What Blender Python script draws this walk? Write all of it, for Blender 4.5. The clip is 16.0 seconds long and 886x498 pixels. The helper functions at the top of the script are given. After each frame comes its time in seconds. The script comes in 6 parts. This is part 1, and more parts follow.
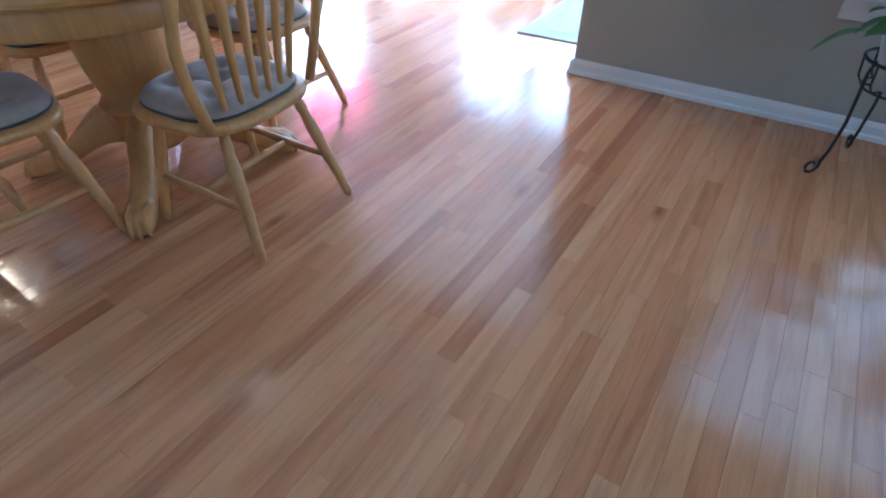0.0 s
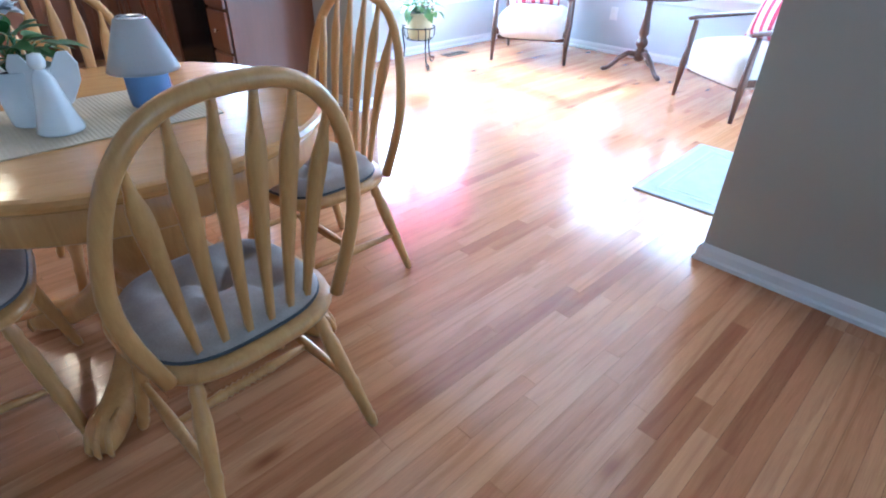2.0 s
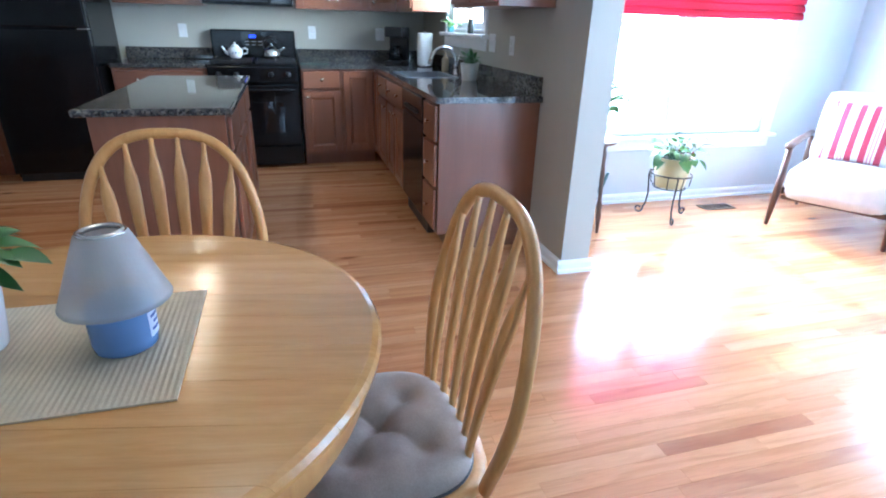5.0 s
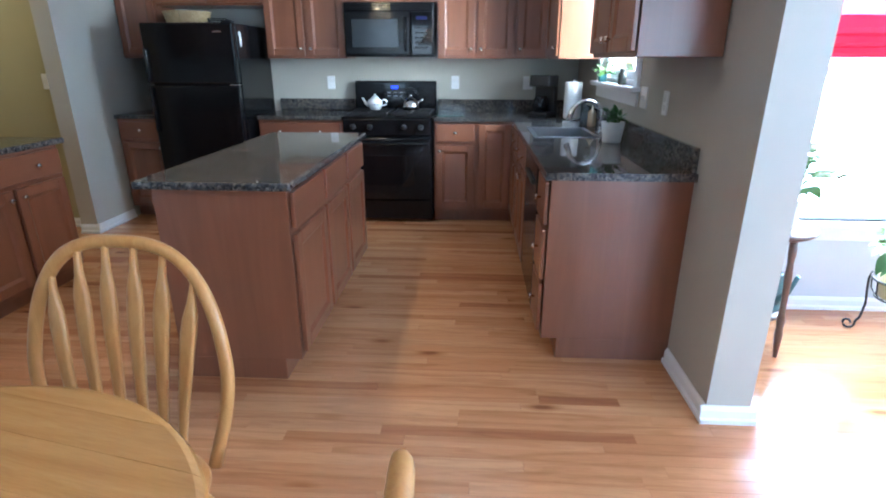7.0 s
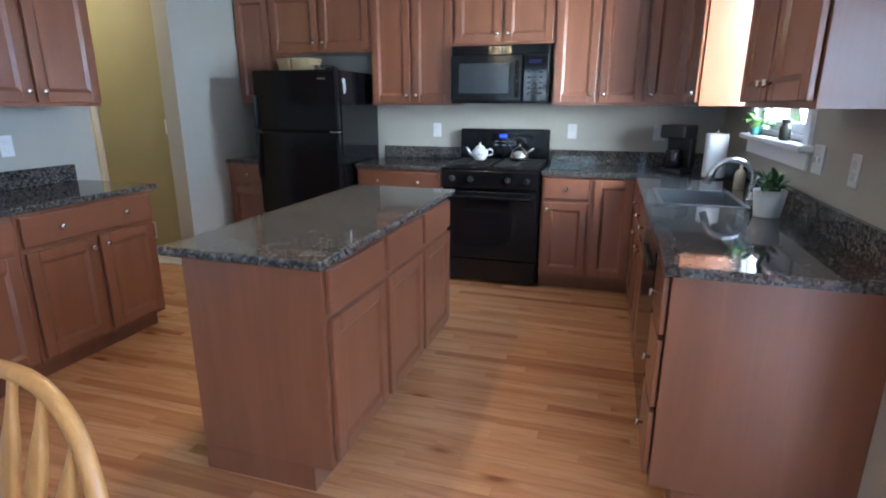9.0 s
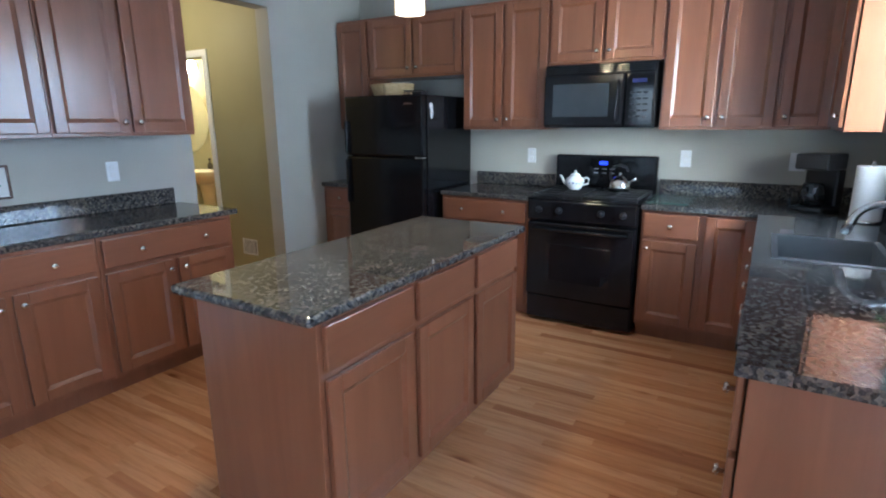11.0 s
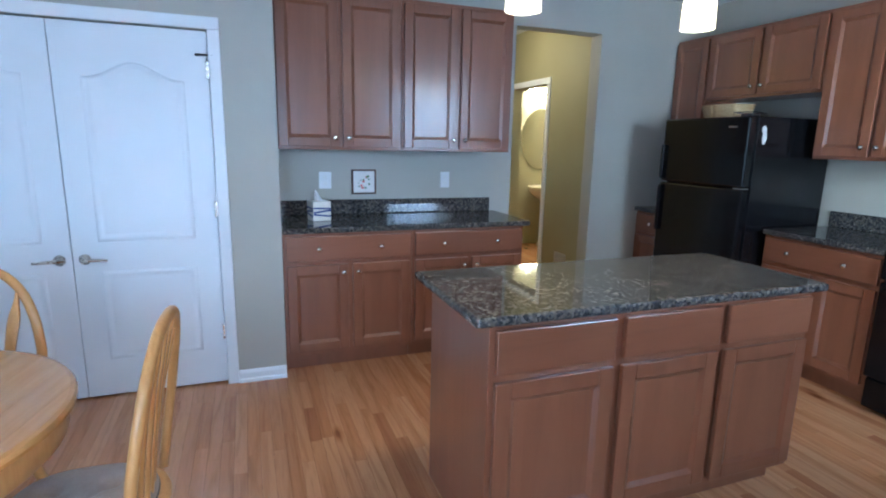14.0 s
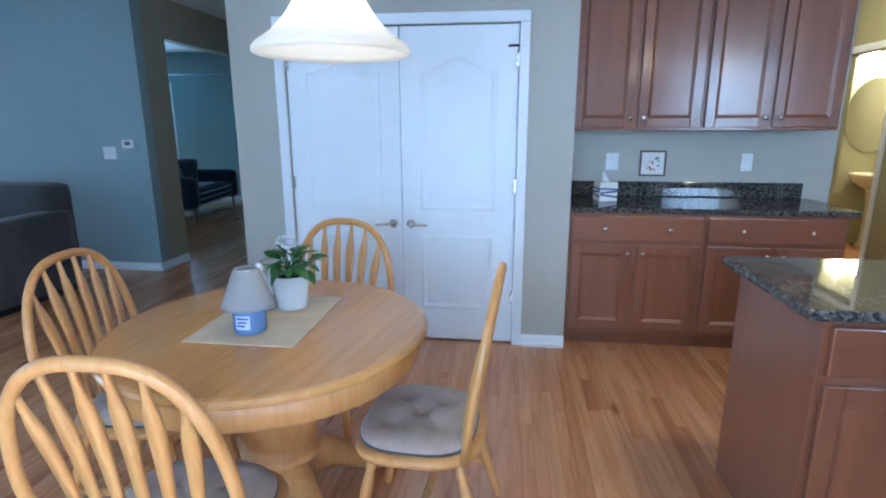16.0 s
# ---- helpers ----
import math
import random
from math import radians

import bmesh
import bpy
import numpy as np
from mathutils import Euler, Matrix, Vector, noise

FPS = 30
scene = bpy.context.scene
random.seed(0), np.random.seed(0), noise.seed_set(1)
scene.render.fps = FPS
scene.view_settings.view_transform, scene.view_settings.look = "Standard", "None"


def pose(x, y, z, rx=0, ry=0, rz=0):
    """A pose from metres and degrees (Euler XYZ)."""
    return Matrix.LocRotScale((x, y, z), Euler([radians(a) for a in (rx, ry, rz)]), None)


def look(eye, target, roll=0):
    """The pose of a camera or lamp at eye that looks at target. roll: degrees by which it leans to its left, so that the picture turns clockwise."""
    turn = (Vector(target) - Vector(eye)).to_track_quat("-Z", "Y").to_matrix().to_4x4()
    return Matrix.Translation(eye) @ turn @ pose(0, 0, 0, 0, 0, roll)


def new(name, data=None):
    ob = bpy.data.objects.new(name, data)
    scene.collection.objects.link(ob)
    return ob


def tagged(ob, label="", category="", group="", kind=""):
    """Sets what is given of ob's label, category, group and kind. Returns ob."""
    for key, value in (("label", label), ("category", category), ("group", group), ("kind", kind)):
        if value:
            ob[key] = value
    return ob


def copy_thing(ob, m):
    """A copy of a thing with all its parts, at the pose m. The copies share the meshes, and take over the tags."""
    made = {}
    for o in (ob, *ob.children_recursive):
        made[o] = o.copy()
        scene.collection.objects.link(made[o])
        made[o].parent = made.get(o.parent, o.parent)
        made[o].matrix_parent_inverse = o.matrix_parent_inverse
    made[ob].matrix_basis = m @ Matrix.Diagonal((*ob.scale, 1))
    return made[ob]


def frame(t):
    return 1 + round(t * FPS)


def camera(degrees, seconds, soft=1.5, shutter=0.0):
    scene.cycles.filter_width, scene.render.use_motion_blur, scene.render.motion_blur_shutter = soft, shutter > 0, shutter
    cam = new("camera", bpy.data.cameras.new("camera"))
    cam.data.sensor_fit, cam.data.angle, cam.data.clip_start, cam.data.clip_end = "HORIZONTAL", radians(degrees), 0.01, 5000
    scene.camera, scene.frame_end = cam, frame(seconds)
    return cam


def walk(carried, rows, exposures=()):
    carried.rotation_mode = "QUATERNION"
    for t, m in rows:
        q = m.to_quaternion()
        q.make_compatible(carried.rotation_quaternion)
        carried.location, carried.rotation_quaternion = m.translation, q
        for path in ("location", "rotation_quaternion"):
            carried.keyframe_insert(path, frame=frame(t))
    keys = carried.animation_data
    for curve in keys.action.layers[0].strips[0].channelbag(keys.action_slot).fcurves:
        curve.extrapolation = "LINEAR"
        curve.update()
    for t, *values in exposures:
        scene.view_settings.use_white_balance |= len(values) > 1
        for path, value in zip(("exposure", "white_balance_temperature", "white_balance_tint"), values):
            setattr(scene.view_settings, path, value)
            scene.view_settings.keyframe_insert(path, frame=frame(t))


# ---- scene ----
cam = camera(79.7, 16.0, 2.0)
PATH = [
    (0, (0.07, 0.125, 1.095), (-0.765, 1.401, -0.199), -0.2),
    (0.5, (-0.027, 0.29, 1.131), (-0.985, 1.553, -0.089), 0.8),
    (1, (-0.088, 0.441, 1.139), (-1.152, 1.686, -0.008), 0.1),
    (1.5, (-0.165, 0.58, 1.16), (-1.301, 1.798, 0.053), 0.1),
    (2, (-0.275, 0.732, 1.186), (-1.483, 1.914, 0.117), 0.9),
    (2.5, (-0.383, 0.882, 1.195), (-1.67, 2.026, 0.177), 1.4),
    (3, (-0.442, 1.029, 1.219), (-1.822, 2.108, 0.254), 0.3),
    (3.5, (-0.543, 1.146, 1.238), (-2.01, 2.135, 0.307), 0.7),
    (4, (-0.62, 1.295, 1.254), (-2.208, 2.12, 0.361), 1.1),
    (4.2, (-0.658, 1.311, 1.264), (-2.291, 2.073, 0.396), 1.3),
    (6.5, (-1.370, 1.850, 1.324), (-3.248, 1.906, 0.636), 0.5),
    (7, (-1.487, 1.912, 1.364), (-3.368, 1.807, 0.694), 0.1),
    (7.5, (-1.658, 1.965, 1.359), (-3.535, 1.703, 0.72), 0.6),
    (8, (-1.794, 1.994, 1.362), (-3.661, 1.602, 0.761), 0.7),
    (8.5, (-1.934, 2.013, 1.375), (-3.79, 1.527, 0.81), 0.3),
    (11, (-2.476, 2.235, 1.436), (-4.139, 1.227, 0.971), -0.4),
    (11.5, (-2.566, 2.335, 1.439), (-4.112, 1.161, 0.958), -1.0),
    (12, (-2.659, 2.401, 1.443), (-4.095, 1.097, 0.956), -0.7),
    (12.5, (-2.739, 2.435, 1.441), (-4.063, 1.01, 0.975), -0.4),
    (13, (-2.79, 2.494, 1.441), (-3.946, 0.92, 1.013), -0.3),
    (13.5, (-2.818, 2.553, 1.446), (-3.753, 0.832, 1.04), 0.5),
    (14, (-2.827, 2.596, 1.435), (-3.507, 0.758, 1.04), 1.2),
    (14.5, (-2.783, 2.665, 1.437), (-3.205, 0.754, 1.028), 1.6),
    (15, (-2.735, 2.675, 1.428), (-2.902, 0.731, 0.992), 0.9),
    (15.5, (-2.675, 2.687, 1.415), (-2.62, 0.738, 0.967), 0.2),
    (16, (-2.627, 2.698, 1.413), (-2.385, 0.766, 0.955), -0.1),
]
walk(cam, [(t, look(eye, target, roll)) for t, eye, target, roll in PATH], [(0, 1.06, 4850, 9), (4, 1.02, 4900, 8), (7, 1.02, 5200, 10), (8.5, 1.02, 5300, 12), (11.5, 0.87, 5250, 10), (13, 0.86, 5200, 11), (14, 0.83, 4930, 8), (15, 0.86, 4850, 6), (16, 0.91, 4870, 7)])

# ---- world, sun, lamps ----
world = bpy.data.worlds.new("world")
scene.world = world
world.use_nodes = True
wn = world.node_tree
sky = wn.nodes.new("ShaderNodeTexSky")
sky.sky_type = "NISHITA"
sky.sun_disc = False
sky.sun_elevation = radians(32.5)
sky.sun_rotation = radians(-86)
wn.nodes["Background"].inputs[1].default_value = 0.12
wn.links.new(sky.outputs[0], wn.nodes["Background"].inputs[0])

sun = new("sun", bpy.data.lights.new("sun", "SUN"))
sun.data.energy, sun.data.angle, sun.data.color = 5.0, radians(0.5), (1.0, 0.95, 0.87)
sun.matrix_world = look((-10, 0.9, 6.4), (0, 0, 0))


def area(name, eye, target, w, h, watts, colour):
    ob = new(name, bpy.data.lights.new(name, "AREA"))
    ob.data.shape, ob.data.size, ob.data.size_y = "RECTANGLE", w, h
    ob.data.energy, ob.data.color = watts, colour
    ob.matrix_world = look(eye, target)
    return ob


def bulb(name, place, watts, colour, size=0.04):
    ob = new(name, bpy.data.lights.new(name, "POINT"))
    ob.data.energy, ob.data.color, ob.data.shadow_soft_size = watts, colour, size
    ob.location = place
    return ob


DAY = (0.70, 0.86, 1.0)
DAYB = (0.50, 0.80, 1.0)
WARM = (1.0, 0.78, 0.45)
# daylight in the window openings
area("daylight_sunroom_west", (-4.50, 4.32, 1.31), (0, 4.32, 0.9), 1.70, 1.5, 165, DAY)
area("daylight_sunroom_north", (-2.0, 6.01, 1.36), (-2.0, 0, 0.9), 2.9, 1.44, 70, DAY)
# fill lamp from the east, in an opening added for it
area("fill_sunroom_east", (-0.09, 4.08, 1.15), (-5, 3.6, 1.1), 1.5, 1.8, 28, DAY)
area("daylight_dining", (1.1, 2.88, 1.33), (1.1, 0, 0.6), 1.7, 1.45, 8, DAYB)
# fill light through an assumed great room window, out of view
area("fill_great_room", (4.70, 0.4, 1.4), (0, 0.4, 0.9), 2.6, 1.7, 20, DAY)
area("daylight_sink", (-5.2, 2.98, 1.66), (-5.2, 0, 0.9), 0.86, 0.86, 24, DAY)
# the sunlit outer wall of the sunroom, beside the sink window
yard = area("daylight_sunlit_siding", (-4.72, 3.70, 1.62), (-6.6, 3.0, 1.66), 1.2, 1.2, 95, (0.94, 0.95, 0.78))
yard.data.spread = radians(130)
area("daylight_front_room", (4.6, -7.12, 1.4), (4.6, 0, 0.8), 1.6, 1.4, 70, DAYB)
bulb("bulb_table_lamp", (-2.15, 1.22, 1.675), 1.2, (1.0, 0.86, 0.66))
bulb("bulb_island", (-4.56, 0.81, 1.95), 13, WARM, 0.055)
bulb("bulb_island", (-3.785, 0.78, 1.95), 13, WARM, 0.055)
bulb("bulb_hall", (-5.0, -2.3, 2.3), 11, WARM, 0.08)
bulb("bulb_bath", (-6.75, -3.6, 2.0), 20, WARM, 0.08)

# ---- materials ----


def shader(name, colour=(0.5, 0.5, 0.5), rough=0.5, metal=0.0):
    m = bpy.data.materials.new(name)
    m.use_nodes = True
    b = m.node_tree.nodes["Principled BSDF"]
    b.inputs["Base Color"].default_value = (*colour, 1)
    b.inputs["Roughness"].default_value = rough
    b.inputs["Metallic"].default_value = metal
    return m, m.node_tree, b


def node(nt, kind, **values):
    n = nt.nodes.new(kind)
    for k, v in values.items():
        n.inputs[k.replace("_", " ")].default_value = v
    return n


def coords(nt, scale, source="Object"):
    tc = nt.nodes.new("ShaderNodeTexCoord")
    mp = nt.nodes.new("ShaderNodeMapping")
    mp.inputs["Scale"].default_value = scale
    nt.links.new(tc.outputs[source], mp.inputs[0])
    return mp.outputs[0]


def world_coords(nt, scale):
    g = nt.nodes.new("ShaderNodeNewGeometry")
    mp = nt.nodes.new("ShaderNodeMapping")
    mp.inputs["Scale"].default_value = scale
    nt.links.new(g.outputs["Position"], mp.inputs[0])
    return mp.outputs[0]


def ramp(nt, fac, stops):
    r = nt.nodes.new("ShaderNodeValToRGB")
    e = r.color_ramp.elements
    while len(e) < len(stops):
        e.new(0.5)
    for el, (p, c) in zip(e, stops):
        el.position, el.color = p, (*c, 1)
    nt.links.new(fac, r.inputs[0])
    return r.outputs[0]


def blend(nt, fac, a, b, mode="MIX"):
    n = nt.nodes.new("ShaderNodeMix")
    n.data_type, n.blend_type = "RGBA", mode
    for s, v in ((n.inputs[0], fac), (n.inputs[6], a), (n.inputs[7], b)):
        if isinstance(v, (int, float)):
            s.default_value = v
        elif isinstance(v, tuple):
            s.default_value = (*v, 1)
        else:
            nt.links.new(v, s)
    return n.outputs[2]


def bump(nt, b, height, strength=0.1, distance=0.01):
    n = nt.nodes.new("ShaderNodeBump")
    n.inputs["Strength"].default_value, n.inputs["Distance"].default_value = strength, distance
    nt.links.new(height, n.inputs["Height"])
    nt.links.new(n.outputs[0], b.inputs["Normal"])


def remap(nt, fac, lo, hi):
    n = nt.nodes.new("ShaderNodeMapRange")
    n.inputs["To Min"].default_value, n.inputs["To Max"].default_value = lo, hi
    nt.links.new(fac, n.inputs[0])
    return n.outputs[0]


def noise_tex(nt, vec, scale, detail=4.0, rough=0.55, distortion=0.0):
    n = node(nt, "ShaderNodeTexNoise", Scale=scale, Detail=detail, Roughness=rough, Distortion=distortion)
    nt.links.new(vec, n.inputs["Vector"])
    return n.outputs[0]


def paint(name, colour, rough=0.6, texture=0.06):
    m, nt, b = shader(name, colour, rough)
    v = world_coords(nt, (1, 1, 1))
    big = noise_tex(nt, v, 1.3, 3)
    c = ramp(nt, big, [(0.3, tuple(x * 0.95 for x in colour)), (0.7, tuple(min(1, x * 1.05) for x in colour))])
    nt.links.new(c, b.inputs["Base Color"])
    fine = noise_tex(nt, v, 180, 2)
    bump(nt, b, fine, texture, 0.004)
    nt.links.new(remap(nt, noise_tex(nt, v, 6, 3), rough - 0.07, rough + 0.07), b.inputs["Roughness"])
    return m


def wood(name, stops, along="z", rough=0.35, scale=1.0, grain=0.12, source="object", random_tone=0.0, coat=0.0, bumps=0.08, sheen_var=1.0):
    """Straight-grained wood; along: the way the grain runs."""
    m, nt, b = shader(name, stops[0][1], rough)
    stretch = {"x": (1.2, 14, 14), "y": (14, 1.2, 14), "z": (14, 14, 1.2)}[along]
    stretch = tuple(s * scale for s in stretch)
    v = coords(nt, stretch) if source == "object" else world_coords(nt, stretch)
    g = noise_tex(nt, v, 3.0, 6, 0.6, 0.9)
    v2 = coords(nt, tuple(s * 5 for s in stretch)) if source == "object" else world_coords(nt, tuple(s * 5 for s in stretch))
    fine = noise_tex(nt, v2, 5.0, 3, 0.6)
    c = ramp(nt, g, stops)
    c = blend(nt, grain, c, fine, "OVERLAY")
    if random_tone:
        oi = nt.nodes.new("ShaderNodeObjectInfo")
        tone = remap(nt, oi.outputs["Random"], 1 - random_tone, 1 + random_tone)
        cc = nt.nodes.new("ShaderNodeCombineColor")
        for i in range(3):
            nt.links.new(tone, cc.inputs[i])
        c = blend(nt, 1.0, c, cc.outputs[0], "MULTIPLY")
    nt.links.new(c, b.inputs["Base Color"])
    nt.links.new(remap(nt, fine, rough - 0.06 * sheen_var, rough + 0.1 * sheen_var), b.inputs["Roughness"])
    b.inputs["Coat Weight"].default_value = coat
    b.inputs["Coat Roughness"].default_value = 0.18
    bump(nt, b, fine, bumps, 0.002)
    return m


def metal(name, colour, rough=0.25):
    m, nt, b = shader(name, colour, rough, 1.0)
    v = coords(nt, (1, 1, 1))
    nt.links.new(remap(nt, noise_tex(nt, v, 40, 3), rough * 0.7, rough * 1.4), b.inputs["Roughness"])
    return m


def gloss(name, colour, rough=0.2, coat=0.0):
    m, nt, b = shader(name, colour, rough)
    v = coords(nt, (1, 1, 1))
    nt.links.new(remap(nt, noise_tex(nt, v, 22, 4), rough * 0.75, rough * 1.35 + 0.01), b.inputs["Roughness"])
    c = ramp(nt, noise_tex(nt, v, 9, 3), [(0.3, tuple(x * 0.93 for x in colour)), (0.7, tuple(min(1, x * 1.06) for x in colour))])
    nt.links.new(c, b.inputs["Base Color"])
    b.inputs["Coat Weight"].default_value = coat
    return m


def cloth(name, colour, other=None, scale=260, rough=0.9):
    m, nt, b = shader(name, colour, rough)
    v = coords(nt, (1, 1, 1))
    other = other or tuple(x * 0.8 for x in colour)
    c = ramp(nt, noise_tex(nt, v, 14, 4), [(0.3, other), (0.7, colour)])
    weave = noise_tex(nt, v, scale, 2)
    c = blend(nt, 0.2, c, weave, "OVERLAY")
    nt.links.new(c, b.inputs["Base Color"])
    b.inputs["Sheen Weight"].default_value = 0.25
    bump(nt, b, weave, 0.25, 0.002)
    return m


def hardwood():
    """Red oak strips: tone by strip, grain along y, a satin finish."""
    m, nt, b = shader("hardwood", (0.5, 0.28, 0.16), 0.2)
    oi = nt.nodes.new("ShaderNodeObjectInfo")
    at = nt.nodes.new("ShaderNodeAttribute")
    at.attribute_name = "tone"
    add = nt.nodes.new("ShaderNodeMath")
    add.operation = "ADD"
    nt.links.new(oi.outputs["Random"], add.inputs[0])
    nt.links.new(at.outputs["Fac"], add.inputs[1])
    fr = nt.nodes.new("ShaderNodeMath")
    fr.operation = "FRACT"
    nt.links.new(add.outputs[0], fr.inputs[0])
    tone = fr.outputs[0]
    base = ramp(nt, tone, [(0.0, (0.36, 0.148, 0.064)), (0.07, (0.47, 0.210, 0.092)), (0.35, (0.52, 0.247, 0.110)), (0.65, (0.55, 0.272, 0.124)), (1.0, (0.60, 0.318, 0.154))])
    g = nt.nodes.new("ShaderNodeNewGeometry")
    sep = nt.nodes.new("ShaderNodeSeparateXYZ")
    nt.links.new(g.outputs["Position"], sep.inputs[0])
    off = nt.nodes.new("ShaderNodeMath")
    off.operation = "MULTIPLY_ADD"
    off.inputs[1].default_value = 37.0
    nt.links.new(tone, off.inputs[0])
    nt.links.new(sep.outputs[1], off.inputs[2])
    cb = nt.nodes.new("ShaderNodeCombineXYZ")
    nt.links.new(sep.outputs[0], cb.inputs[0])
    nt.links.new(off.outputs[0], cb.inputs[1])
    nt.links.new(tone, cb.inputs[2])
    mp = nt.nodes.new("ShaderNodeMapping")
    mp.inputs["Scale"].default_value = (20, 1.8, 30)
    nt.links.new(cb.outputs[0], mp.inputs[0])
    grain = noise_tex(nt, mp.outputs[0], 1.6, 6, 0.62, 1.6)
    mp2 = nt.nodes.new("ShaderNodeMapping")
    mp2.inputs["Scale"].default_value = (240, 5, 1)
    nt.links.new(cb.outputs[0], mp2.inputs[0])
    pores = noise_tex(nt, mp2.outputs[0], 2.0, 2, 0.6)
    dark = ramp(nt, grain, [(0.3, (0.62, 0.52, 0.46)), (0.5, (0.95, 0.93, 0.92)), (0.75, (1.08, 1.05, 1.0))])
    c = blend(nt, 0.4, base, dark, "MULTIPLY")
    c = blend(nt, 0.22, c, pores, "OVERLAY")
    mp3 = nt.nodes.new("ShaderNodeMapping")
    mp3.inputs["Scale"].default_value = (1, 0.09, 1)
    nt.links.new(cb.outputs[0], mp3.inputs[0])
    wave = node(nt, "ShaderNodeTexWave", Scale=4.2, Distortion=16.0, Detail=2.5, Detail_Scale=1.6)
    nt.links.new(mp3.outputs[0], wave.inputs["Vector"])
    flame = ramp(nt, wave.outputs["Fac"], [(0.0, (0.76, 0.68, 0.62)), (0.35, (1.0, 1.0, 1.0)), (1.0, (1.05, 1.04, 1.02))])
    c = blend(nt, 0.5, c, flame, "MULTIPLY")
    mp4 = nt.nodes.new("ShaderNodeMapping")
    mp4.inputs["Scale"].default_value = (6.5, 2.2, 3.0)
    nt.links.new(cb.outputs[0], mp4.inputs[0])
    vo = nt.nodes.new("ShaderNodeTexVoronoi")
    vo.inputs["Scale"].default_value = 0.75
    nt.links.new(blend(nt, 0.05, mp4.outputs[0], grain, "ADD"), vo.inputs["Vector"])
    knot = ramp(nt, vo.outputs["Distance"], [(0.04, (0.34, 0.22, 0.16)), (0.10, (0.78, 0.70, 0.64)), (0.16, (1, 1, 1))])
    c = blend(nt, 0.85, c, knot, "MULTIPLY")
    nt.links.new(c, b.inputs["Base Color"])
    v = world_coords(nt, (1, 1, 1))
    nt.links.new(remap(nt, noise_tex(nt, v, 3.5, 4), 0.11, 0.18), b.inputs["Roughness"])
    b.inputs["Specular IOR Level"].default_value = 0.6
    bump(nt, b, pores, 0.06, 0.002)
    return m


def granite(name):
    m, nt, b = shader(name, (0.12, 0.12, 0.12), 0.08)
    v = world_coords(nt, (1, 1, 1))
    vo = nt.nodes.new("ShaderNodeTexVoronoi")
    vo.inputs["Scale"].default_value = 98
    warp = blend(nt, 0.003, v, node_colour(nt, v), "ADD")
    nt.links.new(warp, vo.inputs["Vector"])
    cell = nt.nodes.new("ShaderNodeSeparateColor")
    nt.links.new(vo.outputs["Color"], cell.inputs[0])
    c = ramp(nt, cell.outputs[0], [(0.0, (0.010, 0.010, 0.012)), (0.28, (0.028, 0.029, 0.032)), (0.5, (0.060, 0.060, 0.062)), (0.75, (0.104, 0.090, 0.073)), (1.0, (0.165, 0.153, 0.138))])
    big = ramp(nt, noise_tex(nt, v, 9, 4), [(0.35, (0.75, 0.75, 0.78)), (0.65, (1.1, 1.05, 1.0))])
    c = blend(nt, 1.0, c, big, "MULTIPLY")
    speck = ramp(nt, noise_tex(nt, v, 330, 2), [(0.44, (0.0, 0.0, 0.0)), (0.66, (0.5, 0.48, 0.46))])
    c = blend(nt, 0.08, c, speck)
    nt.links.new(c, b.inputs["Base Color"])
    nt.links.new(remap(nt, noise_tex(nt, v, 60, 2), 0.025, 0.06), b.inputs["Roughness"])
    return m


def node_colour(nt, v):
    n = node(nt, "ShaderNodeTexNoise", Scale=40.0, Detail=3.0)
    nt.links.new(v, n.inputs["Vector"])
    return n.outputs[1]


def glow(name, colour, strength):
    m, nt, b = shader(name, colour, 0.4)
    b.inputs["Emission Color"].default_value = (*colour, 1)
    b.inputs["Emission Strength"].default_value = strength
    return m


def glass(name, colour=(1, 1, 1), rough=0.0):
    m, nt, b = shader(name, colour, rough)
    b.inputs["Transmission Weight"].default_value = 1.0
    b.inputs["IOR"].default_value = 1.45
    return m


def stripes(name, axis, period, stops, rough=0.9):
    m, nt, b = shader(name, (0.6, 0.3, 0.3), rough)
    tc = nt.nodes.new("ShaderNodeTexCoord")
    sep = nt.nodes.new("ShaderNodeSeparateXYZ")
    nt.links.new(tc.outputs["Object"], sep.inputs[0])
    mod = nt.nodes.new("ShaderNodeMath")
    mod.operation = "MULTIPLY"
    mod.inputs[1].default_value = 1 / period
    nt.links.new(sep.outputs["XYZ".index(axis.upper())], mod.inputs[0])
    fr = nt.nodes.new("ShaderNodeMath")
    fr.operation = "FRACT"
    nt.links.new(mod.outputs[0], fr.inputs[0])
    c = ramp(nt, fr.outputs[0], stops)
    nt.nodes[c.node.name].color_ramp.interpolation = "CONSTANT"
    nt.links.new(c, b.inputs["Base Color"])
    bump(nt, b, noise_tex(nt, tc.outputs["Object"], 300, 2), 0.2, 0.002)
    return m


WALL = paint("wall_paint_grey", (0.43, 0.415, 0.36), 0.6)
WALL_TEAL = paint("wall_paint_teal_grey", (0.27, 0.35, 0.37), 0.6)
# passage wall's grey with the warm lamplight put into its colour
WALL_WARM_LIT = paint("wall_paint_grey_warm_lit", (0.34, 0.30, 0.215), 0.6)
WALL_SUN = paint("wall_paint_pale_blue", (0.58, 0.62, 0.66), 0.6)
WALL_OLIVE = paint("wall_paint_olive", (0.36, 0.33, 0.19), 0.6)
CEIL = paint("ceiling_paint", (0.72, 0.73, 0.72), 0.85, 0.12)
TRIM = paint("trim_paint_white", (0.78, 0.80, 0.82), 0.35, 0.02)
DOORW = paint("door_paint_white", (0.80, 0.83, 0.86), 0.4, 0.03)
FLOOR = hardwood()
